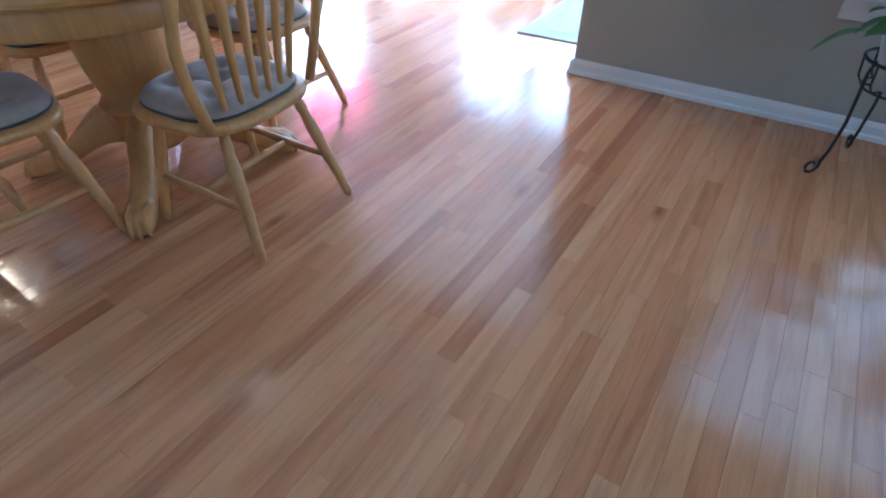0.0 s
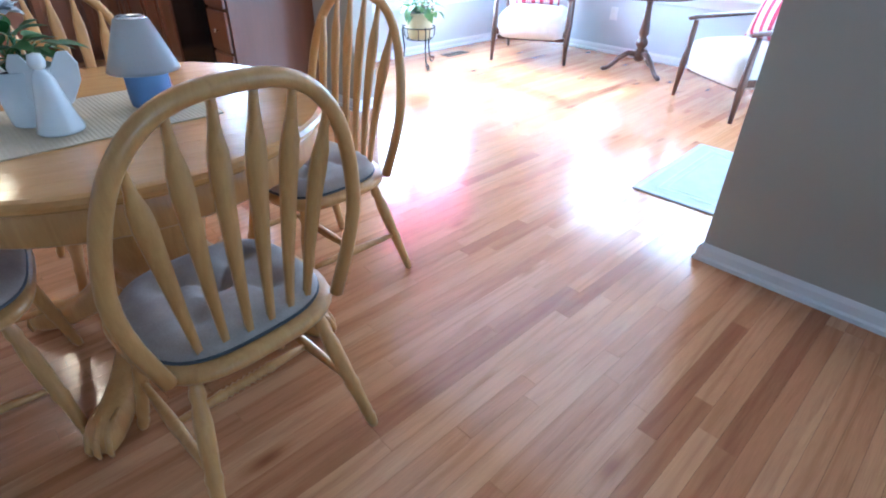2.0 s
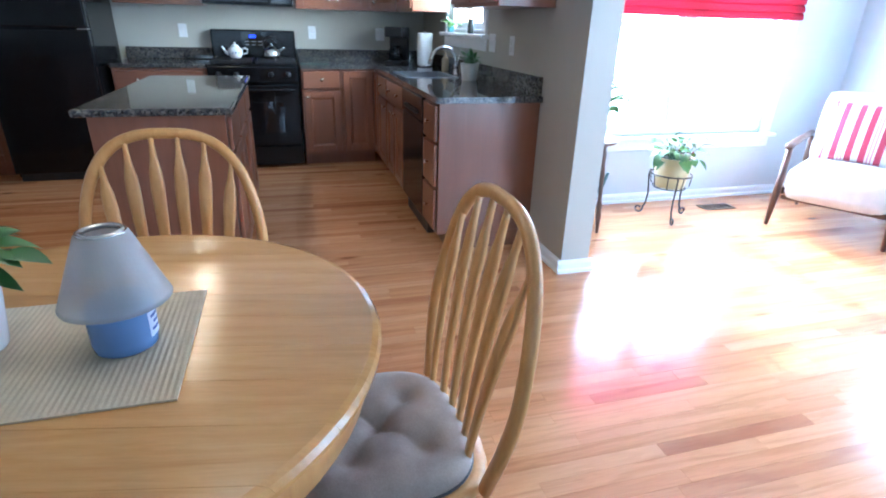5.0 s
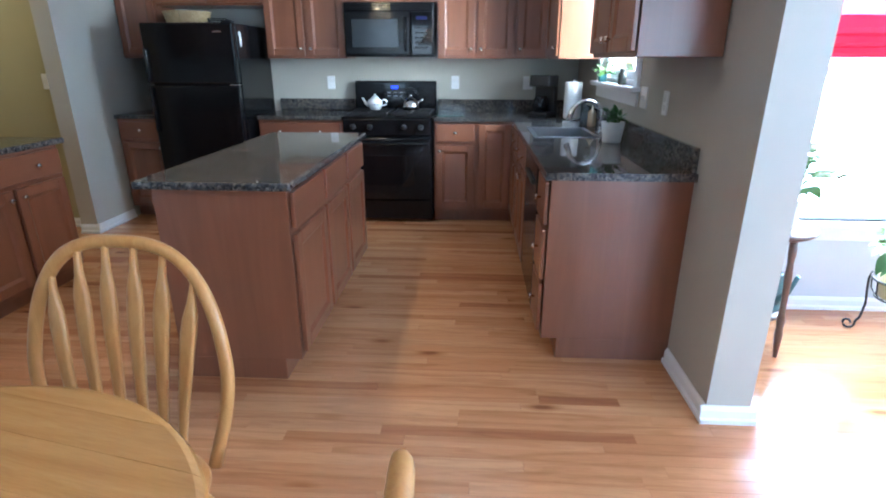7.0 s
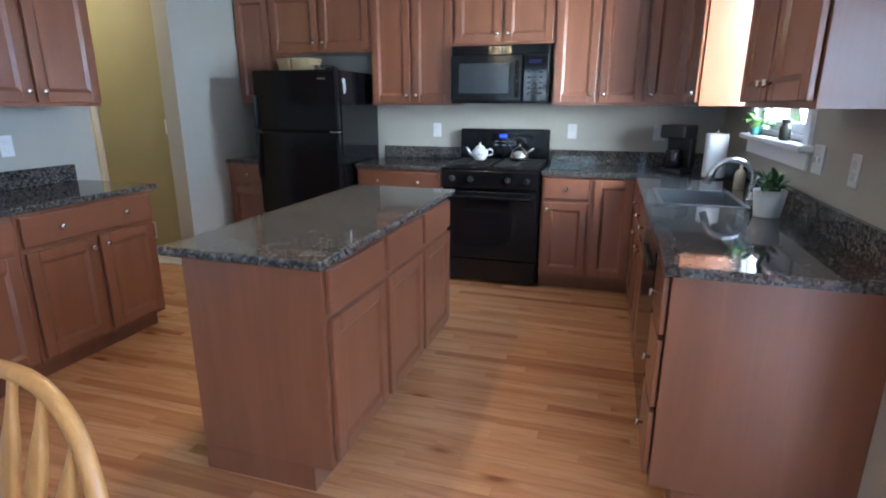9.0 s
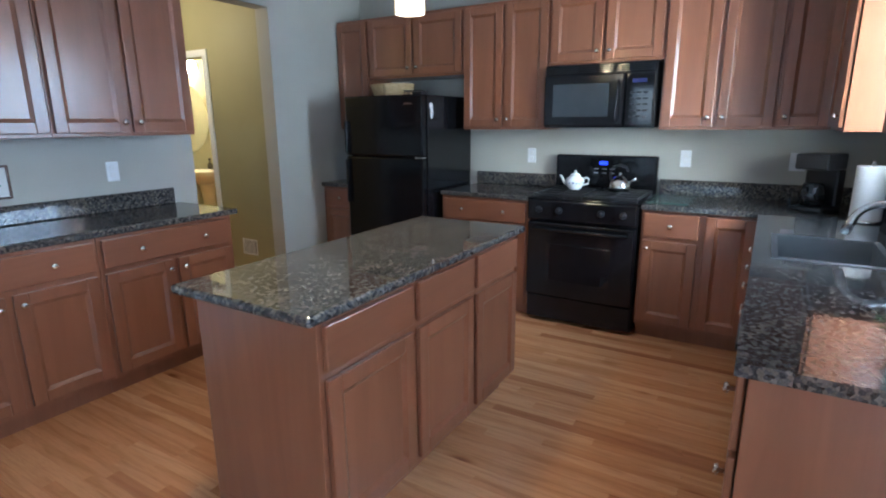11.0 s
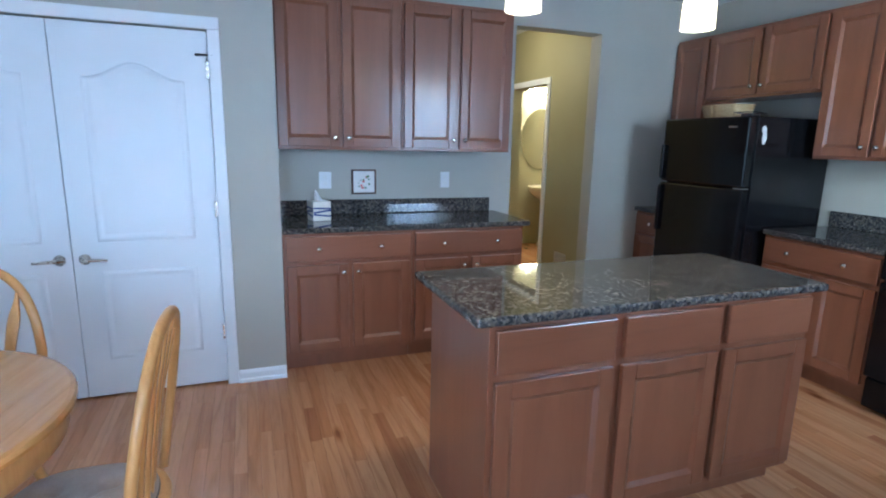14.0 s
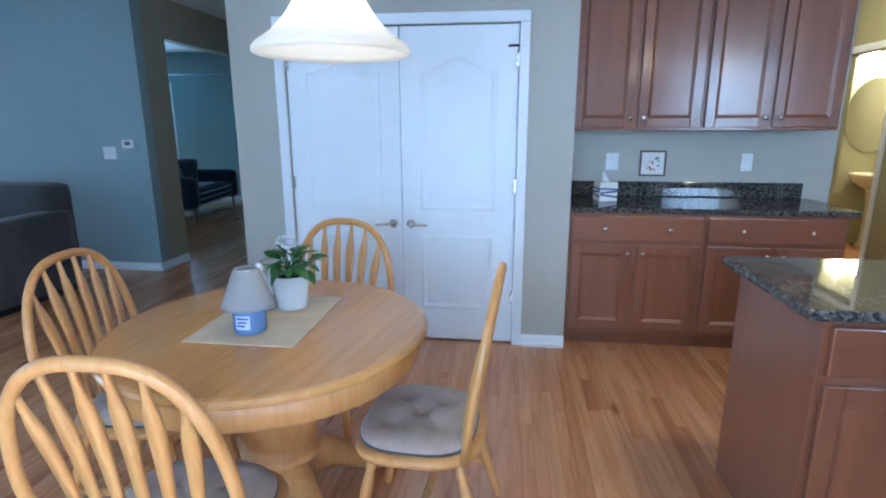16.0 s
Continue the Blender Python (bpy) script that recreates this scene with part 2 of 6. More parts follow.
SUB = paint("floor_joint_dark", (0.06, 0.03, 0.02), 0.7)
CAB = wood("cabinet_maple_cherry", [(0.2, (0.178, 0.064, 0.030)), (0.5, (0.208, 0.077, 0.037)), (0.85, (0.240, 0.093, 0.046))], "z", 0.30, 0.35, 0.025, random_tone=0.08, coat=0.6, bumps=0.01, sheen_var=0.15)
CABH = wood("cabinet_maple_cherry_level", [(0.2, (0.178, 0.064, 0.030)), (0.5, (0.208, 0.077, 0.037)), (0.85, (0.240, 0.093, 0.046))], "x", 0.30, 0.35, 0.025, random_tone=0.08, coat=0.6, bumps=0.01, sheen_var=0.15)
GRANITE = granite("granite_grey_brown")
OAK = wood("blond_oak", [(0.25, (0.47, 0.222, 0.062)), (0.5, (0.55, 0.282, 0.086)), (0.8, (0.61, 0.342, 0.115))], "z", 0.33, 1.0, 0.12, random_tone=0.03, coat=0.2)
OAKT = wood("blond_oak_top", [(0.25, (0.48, 0.230, 0.064)), (0.5, (0.55, 0.282, 0.084)), (0.8, (0.61, 0.338, 0.112))], "x", 0.2, 0.7, 0.14, random_tone=0.09, coat=0.4)
WALNUT = wood("dark_walnut", [(0.25, (0.045, 0.02, 0.012)), (0.5, (0.085, 0.036, 0.02)), (0.8, (0.13, 0.058, 0.032))], "z", 0.28, 1.0, 0.15, coat=0.3)
BLACK = gloss("appliance_black", (0.006, 0.006, 0.007), 0.13)
BLACK.node_tree.nodes["Principled BSDF"].inputs["Specular IOR Level"].default_value = 0.3
BLACKM = gloss("iron_black", (0.012, 0.012, 0.013), 0.4)
BLACKG = gloss("black_glass", (0.005, 0.005, 0.006), 0.04)
STEEL = metal("brushed_steel", (0.62, 0.61, 0.59), 0.22)
NICKEL = metal("satin_nickel", (0.66, 0.62, 0.56), 0.25)
GREYC = cloth("cushion_grey_blue", (0.41, 0.33, 0.275), (0.30, 0.24, 0.20))
CREAM = cloth("upholstery_cream", (0.70, 0.66, 0.64), (0.62, 0.58, 0.56))
JUTE = cloth("runner_jute", (0.58, 0.46, 0.29), (0.46, 0.36, 0.22), 300)
RUGM = cloth("rug_pale_blue", (0.33, 0.365, 0.375), (0.26, 0.29, 0.305), 200)
RUGL = cloth("rug_border_pale", (0.46, 0.52, 0.54), (0.38, 0.44, 0.47), 200)
WHITEP = gloss("porcelain_white", (0.78, 0.78, 0.77), 0.15)
WHITEM = gloss("plastic_white", (0.74, 0.75, 0.76), 0.4)
BLUEJ = gloss("jar_blue", (0.15, 0.25, 0.47), 0.15)
LEAF = gloss("leaf_green", (0.045, 0.13, 0.028), 0.35)
LEAFL = gloss("leaf_pale_green", (0.11, 0.22, 0.045), 0.6)
SOIL = paint("soil", (0.03, 0.02, 0.014), 0.95, 0.5)
RED = cloth("red_fabric", (0.26, 0.014, 0.03), (0.20, 0.010, 0.022))
REDPOT = gloss("pot_red", (0.30, 0.015, 0.025), 0.2)
CREAMPOT = gloss("pot_cream", (0.56, 0.47, 0.25), 0.35)
PANE = glass("window_glass")


# ---- building helpers ----


def box(bm, x0, x1, y0, y1, z0, z1, mi=0):
    vs = [bm.verts.new((x, y, z)) for z in (z0, z1) for y in (y0, y1) for x in (x0, x1)]
    fs = []
    for q in ((0, 2, 3, 1), (4, 5, 7, 6), (0, 1, 5, 4), (2, 6, 7, 3), (0, 4, 6, 2), (1, 3, 7, 5)):
        f = bm.faces.new([vs[i] for i in q])
        f.material_index = mi
        fs.append(f)
    return vs, fs


def ring_skin(bm, rings, close_ends=True, mi=0):
    """Skins a list of closed rings (lists of points) into a tube."""
    rows = [[bm.verts.new(p) for p in r] for r in rings]
    n = len(rows[0])
    for a, b in zip(rows, rows[1:]):
        for i in range(n):
            f = bm.faces.new((a[i], a[(i + 1) % n], b[(i + 1) % n], b[i]))
            f.material_index, f.smooth = mi, True
    if close_ends:
        for r, rev in ((rows[0], True), (rows[-1], False)):
            f = bm.faces.new(list(reversed(r)) if rev else r)
            f.material_index = mi
    return rows


def lathe(bm, profile, segs=20, at=(0, 0, 0), mi=0, ends=True):
    """Turns (radius, z) pairs round the upright axis."""
    rings = [[(at[0] + r * math.cos(2 * math.pi * i / segs), at[1] + r * math.sin(2 * math.pi * i / segs), at[2] + z) for i in range(segs)] for r, z in profile]
    return ring_skin(bm, rings, ends, mi)


def tube(bm, pts, radii, segs=8, mi=0, flat=1.0, up=(0, 0, 1)):
    """A round or flattened bar along a line of points."""
    pts = [Vector(p) for p in pts]
    if isinstance(radii, (int, float)):
        radii = [radii] * len(pts)
    rings = []
    for i, p in enumerate(pts):
        t = (pts[min(i + 1, len(pts) - 1)] - pts[max(i - 1, 0)]).normalized()
        ref = Vector(up) if abs(t.dot(Vector(up))) < 0.95 else Vector((1, 0, 0))
        a = t.cross(ref).normalized()
        b = a.cross(t).normalized()
        rings.append([p + radii[i] * (math.cos(2 * math.pi * k / segs) * a + flat * math.sin(2 * math.pi * k / segs) * b) for k in range(segs)])
    return ring_skin(bm, rings, True, mi)


def obj(name, bm, mats, parent=None, bevel=0.0, smooth=False, segs=2):
    me = bpy.data.meshes.new(name)
    bmesh.ops.recalc_face_normals(bm, faces=bm.faces)
    if smooth:
        for f in bm.faces:
            f.smooth = True
    bm.to_mesh(me)
    bm.free()
    for m in mats if isinstance(mats, (list, tuple)) else [mats]:
        me.materials.append(m)
    ob = new(name, me)
    if bevel:
        mod = ob.modifiers.new("bevel", "BEVEL")
        mod.width, mod.segments, mod.limit_method, mod.angle_limit = bevel, segs, "ANGLE", radians(40)
    if parent is not None:
        ob.parent = parent
    return ob


def boxes(name, mats, spans, parent=None, bevel=0.0):
    bm = bmesh.new()
    for s in spans:
        box(bm, *s)
    return obj(name, bm, mats, parent, bevel)


def empty(name, m=None):
    ob = new(name)
    ob.empty_display_size = 0.1
    if m is not None:
        ob.matrix_basis = m
    return ob


def structure(ob, label="", category=""):
    return tagged(ob, label, category, kind="structure")

# ---- the setting ----
CEIL_Z = 2.62


def wall(name, mat, spans, label):
    return structure(boxes(name, mat, spans), label, "wall")


wall("wall_range", WALL, [(-6.80, -6.65, -1.33, 3.03, 0, CEIL_Z)], "grey painted kitchen wall behind the range")
wall("wall_sink", WALL, [(-6.65, -5.72, 2.86, 3.03, 0, CEIL_Z), (-5.72, -4.80, 2.86, 3.03, 0, 1.22), (-5.72, -4.80, 2.86, 3.03, 2.10, CEIL_Z), (-4.80, -3.325, 2.86, 3.03, 0, CEIL_Z)], "grey painted wall end between kitchen and sunroom")
wall("wall_header", WALL, [(-3.325, -0.85, 2.86, 3.03, 2.36, CEIL_Z)], "grey painted header over the wide sunroom opening")
wall("wall_buffet", WALL, [(-6.65, -5.545, -1.33, -1.19, 0, CEIL_Z), (-5.545, -4.78, -1.33, -1.19, 2.305, CEIL_Z), (-4.78, -3.0, -1.33, -1.19, 0, CEIL_Z)], "grey painted wall with an open doorway to a hall")
wall("wall_pantry", WALL, [(-3.0, -2.665, -0.717, -0.597, 0, CEIL_Z), (-2.665, -1.233, -0.717, -0.597, 1.985, CEIL_Z), (-1.233, -0.88, -0.717, -0.597, 0, CEIL_Z),
     (-3.0, -2.88, -1.43, -0.717, 0, CEIL_Z), (-1.0, -0.88, -5.2, -0.717, 0, CEIL_Z), (-2.88, -1.0, -1.43, -1.31, 0, CEIL_Z)], "grey painted walls round the pantry closet")
wall("wall_thermostat", WALL_TEAL, [(0.78, 4.6, -2.14, -2.02, 0, CEIL_Z)], "grey painted wall with thermostat and light switch")
# warm light on this wall is in the paint colour, no lamp here
wall("wall_passage", WALL_WARM_LIT, [(0.78, 0.90, -2.47, -2.142, 0, CEIL_Z), (0.78, 0.90, -4.0, -2.47, 2.235, CEIL_Z), (0.78, 0.90, -5.2, -4.0, 0, CEIL_Z), (-0.88, 0.78, -5.32, -5.2, 0, CEIL_Z)], "grey painted passage wall, coloured warm for lamplight, with a wide opening")
wall("wall_dining", WALL, [(-0.85, 0.25, 2.775, 2.94, 0, CEIL_Z), (0.25, 1.95, 2.775, 2.94, 0, 0.55), (0.25, 1.95, 2.775, 2.94, 2.1, CEIL_Z), (1.95, 4.6, 2.775, 2.94, 0, CEIL_Z)], "grey painted dining wall with a window")
# closing wall out of view; the window in it is assumed
wall("wall_great_room", WALL, [(4.6, 4.75, -2.14, -0.9, 0, CEIL_Z), (4.6, 4.75, -0.9, 1.7, 0, 0.5), (4.6, 4.75, -0.9, 1.7, 2.3, CEIL_Z), (4.6, 4.75, 1.7, 3.03, 0, CEIL_Z)], "unseen grey painted wall with an added wide window")
wall("wall_sunroom_west", WALL_SUN, [(-4.57, -4.42, 3.03, 3.45, 0, CEIL_Z), (-4.57, -4.42, 3.45, 5.19, 0, 0.53), (-4.57, -4.42, 3.45, 5.19, 2.1, CEIL_Z), (-4.57, -4.42, 5.19, 6.05, 0, CEIL_Z)], "pale blue-grey sunroom wall with a window")
wall("wall_sunroom_north", WALL_SUN, [(-4.42, -3.46, 5.90, 6.05, 0, CEIL_Z), (-3.46, -0.56, 5.90, 6.05, 0, 0.62), (-3.46, -0.56, 5.90, 6.05, 2.1, CEIL_Z), (-0.56, -0.02, 5.90, 6.05, 0, CEIL_Z)], "pale blue-grey sunroom wall with a double window")
# unseen wall; its opening is only there for the east fill light
wall("wall_sunroom_east", WALL_SUN, [(-0.17, -0.02, 2.942, 3.28, 0, CEIL_Z), (-0.17, -0.02, 3.28, 4.88, 0, 0.2), (-0.17, -0.02, 3.28, 4.88, 2.1, CEIL_Z), (-0.17, -0.02, 4.88, 5.90, 0, CEIL_Z)], "unseen pale blue-grey sunroom wall with an added window opening")
wall("wall_hall", WALL_OLIVE, [(-5.84, -5.72, -2.27, -1.332, 0, CEIL_Z), (-5.84, -5.72, -3.02, -2.27, 2.03, CEIL_Z), (-5.84, -5.72, -4.4, -3.02, 0, CEIL_Z), (-5.72, -4.3, -4.52, -4.4, 0, CEIL_Z), (-4.42, -4.3, -4.4, -1.332, 0, CEIL_Z)], "olive painted hall walls")
wall("wall_bath", WALL_OLIVE, [(-7.5, -7.38, -4.2, -1.6, 0, CEIL_Z), (-7.38, -5.84, -4.32, -4.2, 0, CEIL_Z), (-7.38, -5.84, -1.72, -1.6, 0, CEIL_Z)], "olive painted bathroom walls")
wall("wall_front_room", WALL_TEAL, [(0.90, 3.8, -7.14, -7.0, 0, CEIL_Z), (3.8, 5.4, -7.14, -7.0, 0, 0.7), (3.8, 5.4, -7.14, -7.0, 2.1, CEIL_Z), (5.4, 5.6, -7.14, -7.0, 0, CEIL_Z), (5.6, 5.74, -7.14, -2.02, 0, CEIL_Z), (0.78, 0.90, -7.14, -5.2, 0, CEIL_Z), (4.75, 5.6, -2.14, -2.02, 0, CEIL_Z)], "blue-grey front room walls")
wall("wall_soffit", WALL_TEAL, [(0.90, 5.6, -6.45, -6.30, 2.26, CEIL_Z)], "blue-grey dropped header across the front room")
structure(boxes("ceiling", CEIL, [(-6.80, 4.75, -2.14, 3.03, CEIL_Z, CEIL_Z + 0.12), (-4.57, -0.02, 3.03, 6.05, CEIL_Z, CEIL_Z + 0.12), (-7.5, -4.3, -4.52, -2.14, CEIL_Z, CEIL_Z + 0.12), (-1.0, 5.74, -7.14, -2.14, CEIL_Z, CEIL_Z + 0.12), (-7.5, -6.8, -2.14, -1.6, CEIL_Z, CEIL_Z + 0.12), (4.75, 5.74, -2.14, -2.02, CEIL_Z, CEIL_Z + 0.12)]), "white painted ceiling", "ceiling")
structure(boxes("ground", paint("lawn", (0.06, 0.11, 0.03), 0.95, 0.6), [(-400, 400, -400, 400, -0.62, -0.5)]), "green lawn outside the windows", "ground")


def skirting(name, runs, label="white painted baseboard"):
    """Runs: x0, y0, x1, y1 along a wall and the way out of it."""
    bm = bmesh.new()
    for x0, y0, x1, y1, nx, ny in runs:
        d = Vector((x1 - x0, y1 - y0, 0))
        n = Vector((nx, ny, 0))
        prof = [(0.0, 0.0), (0.024, 0.0), (0.024, 0.018), (0.014, 0.024), (0.014, 0.056), (0.009, 0.066), (0.005, 0.074), (0.0, 0.074)]
        rings = [[Vector((x0, y0, z)) + n * o for o, z in prof], [Vector((x1, y1, z)) + n * o for o, z in prof]]
        ring_skin(bm, rings)
    for f in bm.faces:
        f.smooth = False
    return structure(obj(name, bm, TRIM), label, "baseboard")


skirting("baseboard_wall_end", [(-3.77, 2.86, -3.325, 2.86, 0, -1), (-3.325, 2.836, -3.325, 3.054, 1, 0), (-4.42, 3.03, -3.325, 3.03, 0, 1)])
skirting("baseboard_dining", [(-0.85, 2.775, 4.6, 2.775, 0, -1), (-0.85, 2.751, -0.85, 2.964, -1, 0), (-0.85, 2.94, -0.17, 2.94, 0, 1)])
skirting("baseboard_sunroom", [(-4.42, 3.03, -4.42, 5.90, 1, 0), (-4.42, 5.90, -0.17, 5.90, 0, -1), (-0.17, 2.94, -0.17, 5.90, -1, 0)])
skirting("baseboard_pantry", [(-3.0, -0.597, -2.728, -0.597, 0, 1), (-1.17, -0.597, -0.88, -0.597, 0, 1), (-0.88, -5.2, -0.88, -0.573, 1, 0)])
skirting("baseboard_passage", [(0.78, -2.02, 4.6, -2.02, 0, 1), (0.78, -2.47, 0.78, -1.996, -1, 0), (0.78, -5.2, 0.78, -4.0, -1, 0), (-0.88, -5.2, 0.78, -5.2, 0, 1)])
skirting("baseboard_doorway", [(-6.04, -1.19, -5.545, -1.19, 0, 1), (-5.545, -1.33, -5.545, -1.166, 1, 0), (-5.72, -2.2, -5.72, -1.332, 1, 0)])
skirting("baseboard_front_room", [(0.90, -7.0, 5.6, -7.0, 0, 1), (5.6, -7.0, 5.6, -2.14, -1, 0)])


def window(name, m, w, z0, z1, panes, label, stool=True):
    """A cased sash window in an opening; local x along the wall, local -y into the room, the wall's face at y 0."""
    root = empty(name, m)
    c = 0.075
    boxes("casing", TRIM, [(-c, 0, -0.018, 0.0, z0, z1), (w, w + c, -0.018, 0.0, z0, z1), (-c, w + c, -0.018, 0.0, z1, z1 + c), (-c, w + c, -0.015, 0.0, z0 - 0.11, z0 - 0.032)], root, 0.004)
    if stool:
        boxes("sill", TRIM, [(-c - 0.03, w + c + 0.03, -0.06, 0.10, z0 - 0.03, z0)], root, 0.008)
    frame_spans = [(0, 0.03, 0.03, 0.12, z0, z1), (w - 0.03, w, 0.03, 0.12, z0, z1), (0.03, w - 0.03, 0.03, 0.12, z1 - 0.03, z1), (0.03, w - 0.03, 0.03, 0.12, z0, z0 + 0.03)]
    glass_spans = []
    x = 0.03
    total = sum(panes)
    usable = w - 0.06
    for i, p in enumerate(panes):
        pw = usable * p / total
        if i:
            frame_spans.append((x - 0.035, x + 0.035, 0.028, 0.118, z0 + 0.03, z1 - 0.03))
        mid = (z0 + z1) / 2
        frame_spans += [(x + 0.036, x + 0.075, 0.05, 0.085, z0 + 0.031, z1 - 0.031), (x + pw - 0.075, x + pw - 0.036, 0.05, 0.085, z0 + 0.031, z1 - 0.031),
                        (x + 0.075, x + pw - 0.075, 0.052, 0.087, mid - 0.02, mid + 0.02), (x + 0.075, x + pw - 0.075, 0.052, 0.087, z0 + 0.031, z0 + 0.08), (x + 0.075, x + pw - 0.075, 0.052, 0.087, z1 - 0.075, z1 - 0.031)]
        glass_spans.append((x + 0.07, x + pw - 0.07, 0.066, 0.070, z0 + 0.07, z1 - 0.07))
        x += pw
    boxes("frame", TRIM, frame_spans, root, 0.003)
    g = boxes("pane", PANE, glass_spans, root)
    g.visible_shadow = False
    return tagged(root, label, "window", kind="structure")


window("window_1", pose(-4.42, 3.45, 0, 0, 0, 90), 1.74, 0.53, 2.1, [1, 1], "bright white-framed sunroom window above a sill")
window("window_2", pose(-3.46, 5.90, 0), 2.90, 0.62, 2.1, [1, 1, 1], "bright white-framed triple sunroom window above a sill")
# unseen window, added so light from the east reaches the wall cabinets
window("window_added_east", pose(-0.17, 4.88, 0, 0, 0, -90), 1.60, 0.2, 2.1, [1, 1], "tall white-framed sunroom window, unseen, added to let in light")
window("window_3", pose(-5.72, 2.86, 0), 0.92, 1.22, 2.1, [1], "white-framed window over the kitchen sink")
window("window_4", pose(0.25, 2.775, 0), 1.70, 0.55, 2.1, [1, 1], "white-framed dining window")
# assumed window out of view, holds the great room fill lamp
window("window_added_great_room", pose(4.6, 1.7, 0, 0, 0, -90), 2.6, 0.5, 2.3, [1, 1, 1], "wide white-framed great room window, unseen, added for fill light")
window("window_6", pose(5.4, -7.0, 0, 0, 0, 180), 1.6, 0.7, 2.1, [1, 1], "white-framed front room window")


def casing(name, m, w, h, label, c=0.062):
    bm = bmesh.new()
    box(bm, -c, 0, -0.018, 0, 0, h)
    box(bm, w, w + c, -0.018, 0, 0, h)
    box(bm, -c, w + c, -0.018, 0, h, h + c)
    ob = obj(name, bm, TRIM, None, 0.006)
    ob.matrix_basis = m
    return structure(ob, label, "trim")


casing("trim_pantry", pose(-1.233, -0.597, 0, 0, 0, 180), 1.432, 1.985, "white painted casing round the pantry doors")
casing("trim_bath_door", pose(-5.72, -3.02, 0, 0, 0, 90), 0.75, 2.03, "white painted casing round the bathroom doorway")

# ---- kitchen ----


def knob(parent, x, y, z):
    bm = bmesh.new()
    lathe(bm, [(0.0055, 0.0), (0.0055, 0.012), (0.014, 0.017), (0.0155, 0.022), (0.012, 0.027), (0.004, 0.029)], 12)
    ob = obj("knob", bm, NICKEL, parent, smooth=True)
    ob.matrix_basis = pose(x, y, z, 90, 0, 0)
    return tagged(ob, "round satin nickel knob")


def panel_front(bm, w, h, rail=0.058, t=0.023):
    """A five-piece door: rails proud of a flat panel with a sloped inner lip. Front at y -t."""
    box(bm, 0, rail, -t, -0.003, 0, h)
    box(bm, w - rail, w, -t, -0.003, 0, h)
    box(bm, rail, w - rail, -t, -0.003, 0, rail)
    box(bm, rail, w - rail, -t, -0.003, h - rail, h)
    lip = 0.016
    o = [(rail, rail), (w - rail, rail), (w - rail, h - rail), (rail, h - rail)]
    i = [(rail + lip, rail + lip), (w - rail - lip, rail + lip), (w - rail - lip, h - rail - lip), (rail + lip, h - rail - lip)]
    vo = [bm.verts.new((x, -t + 0.001, z)) for x, z in o]
    vi = [bm.verts.new((x, -t + 0.011, z)) for x, z in i]
    for k in range(4):
        bm.faces.new((vo[k], vo[(k + 1) % 4], vi[(k + 1) % 4], vi[k]))
    bm.faces.new(vi)


def door(parent, x, z, w, h, knob_at=None):
    bm = bmesh.new()
    panel_front(bm, w, h)
    ob = obj("door", bm, CAB, parent, 0.004)
    ob.location = (x, 0, z)
    if knob_at:
        knob(ob, knob_at[0], -0.023, knob_at[1])
    return ob


def drawer(parent, x, z, w, h, knobs=1):
    bm = bmesh.new()
    box(bm, 0, w, -0.023, -0.003, 0, h)
    ob = obj("drawer", bm, CABH, parent, 0.005)
    ob.location = (x, 0, z)
    for k in range(knobs):
        knob(ob, w * (k + 0.5) / knobs if knobs == 1 else w * (0.25 + 0.5 * k), -0.023, h / 2)
    return ob


def base_cabinet(name, m, w, d, columns, label, group="", knobs=True, well=None):
    """columns: list of (width, kind). Front frame at y 0, body behind it, 0.88 high; well: x1, y0, y1, z of room left for a basin."""
    root = empty(name, m)
    spans = [(0, w, 0, d, 0.105, 0.882)]
    if well:
        x1, y0, y1, z = well
        spans = [(0, w, 0, d, 0.105, z), (0, w, 0, y0, z, 0.882), (0, w, y1, d, z, 0.882), (x1, w, y0, y1, z, 0.882)]
    boxes("body", CAB, spans + [(0.0, w, 0.075, d, 0.0, 0.105)], root, 0.002)
    x = 0.0
    gap = 0.018
    for cw, kind in columns:
        x0, x1 = x + gap, x + cw - gap
        fw = x1 - x0
        if kind == "pair":
            drawer(root, x0, 0.712, fw, 0.15, 2 if knobs else 0)
            dw = (fw - 0.03) / 2
            door(root, x0, 0.135, dw, 0.55, (dw - 0.03, 0.50) if knobs else None)
            door(root, x1 - dw, 0.135, dw, 0.55, (0.03, 0.50) if knobs else None)
        elif kind in ("one", "oneL"):
            drawer(root, x0, 0.712, fw, 0.15, 1 if knobs else 0)
            kx = 0.03 if kind == "oneL" else fw - 0.03
            door(root, x0, 0.135, fw, 0.55, (kx, 0.50) if knobs else None)
        elif kind == "tall":
            door(root, x0, 0.135, fw, 0.727, None)
        elif kind == "stack":
            for z, h in ((0.135, 0.245), (0.40, 0.245), (0.665, 0.197)):
                drawer(root, x0, z, fw, h, 1)
        x += cw
    return tagged(root, label, "cabinet", group)


def upper_cabinet(name, m, w, d, z0, z1, doors, label, group=""):
    """doors: list of (width, knob side 'l', 'r' or '')."""
    root = empty(name, m)
    boxes("body", CAB, [(0, w, 0, d, z0, z1)], root, 0.002)
    x = 0.0
    for dw, side in doors:
        fw, fh = dw - 0.024, z1 - z0 - 0.045
        door(root, x + 0.012, z0 + 0.02, fw, fh, {"l": (0.03, 0.055), "r": (fw - 0.03, 0.055), "": None}[side])
        x += dw
    return tagged(root, label, "cabinet", group)


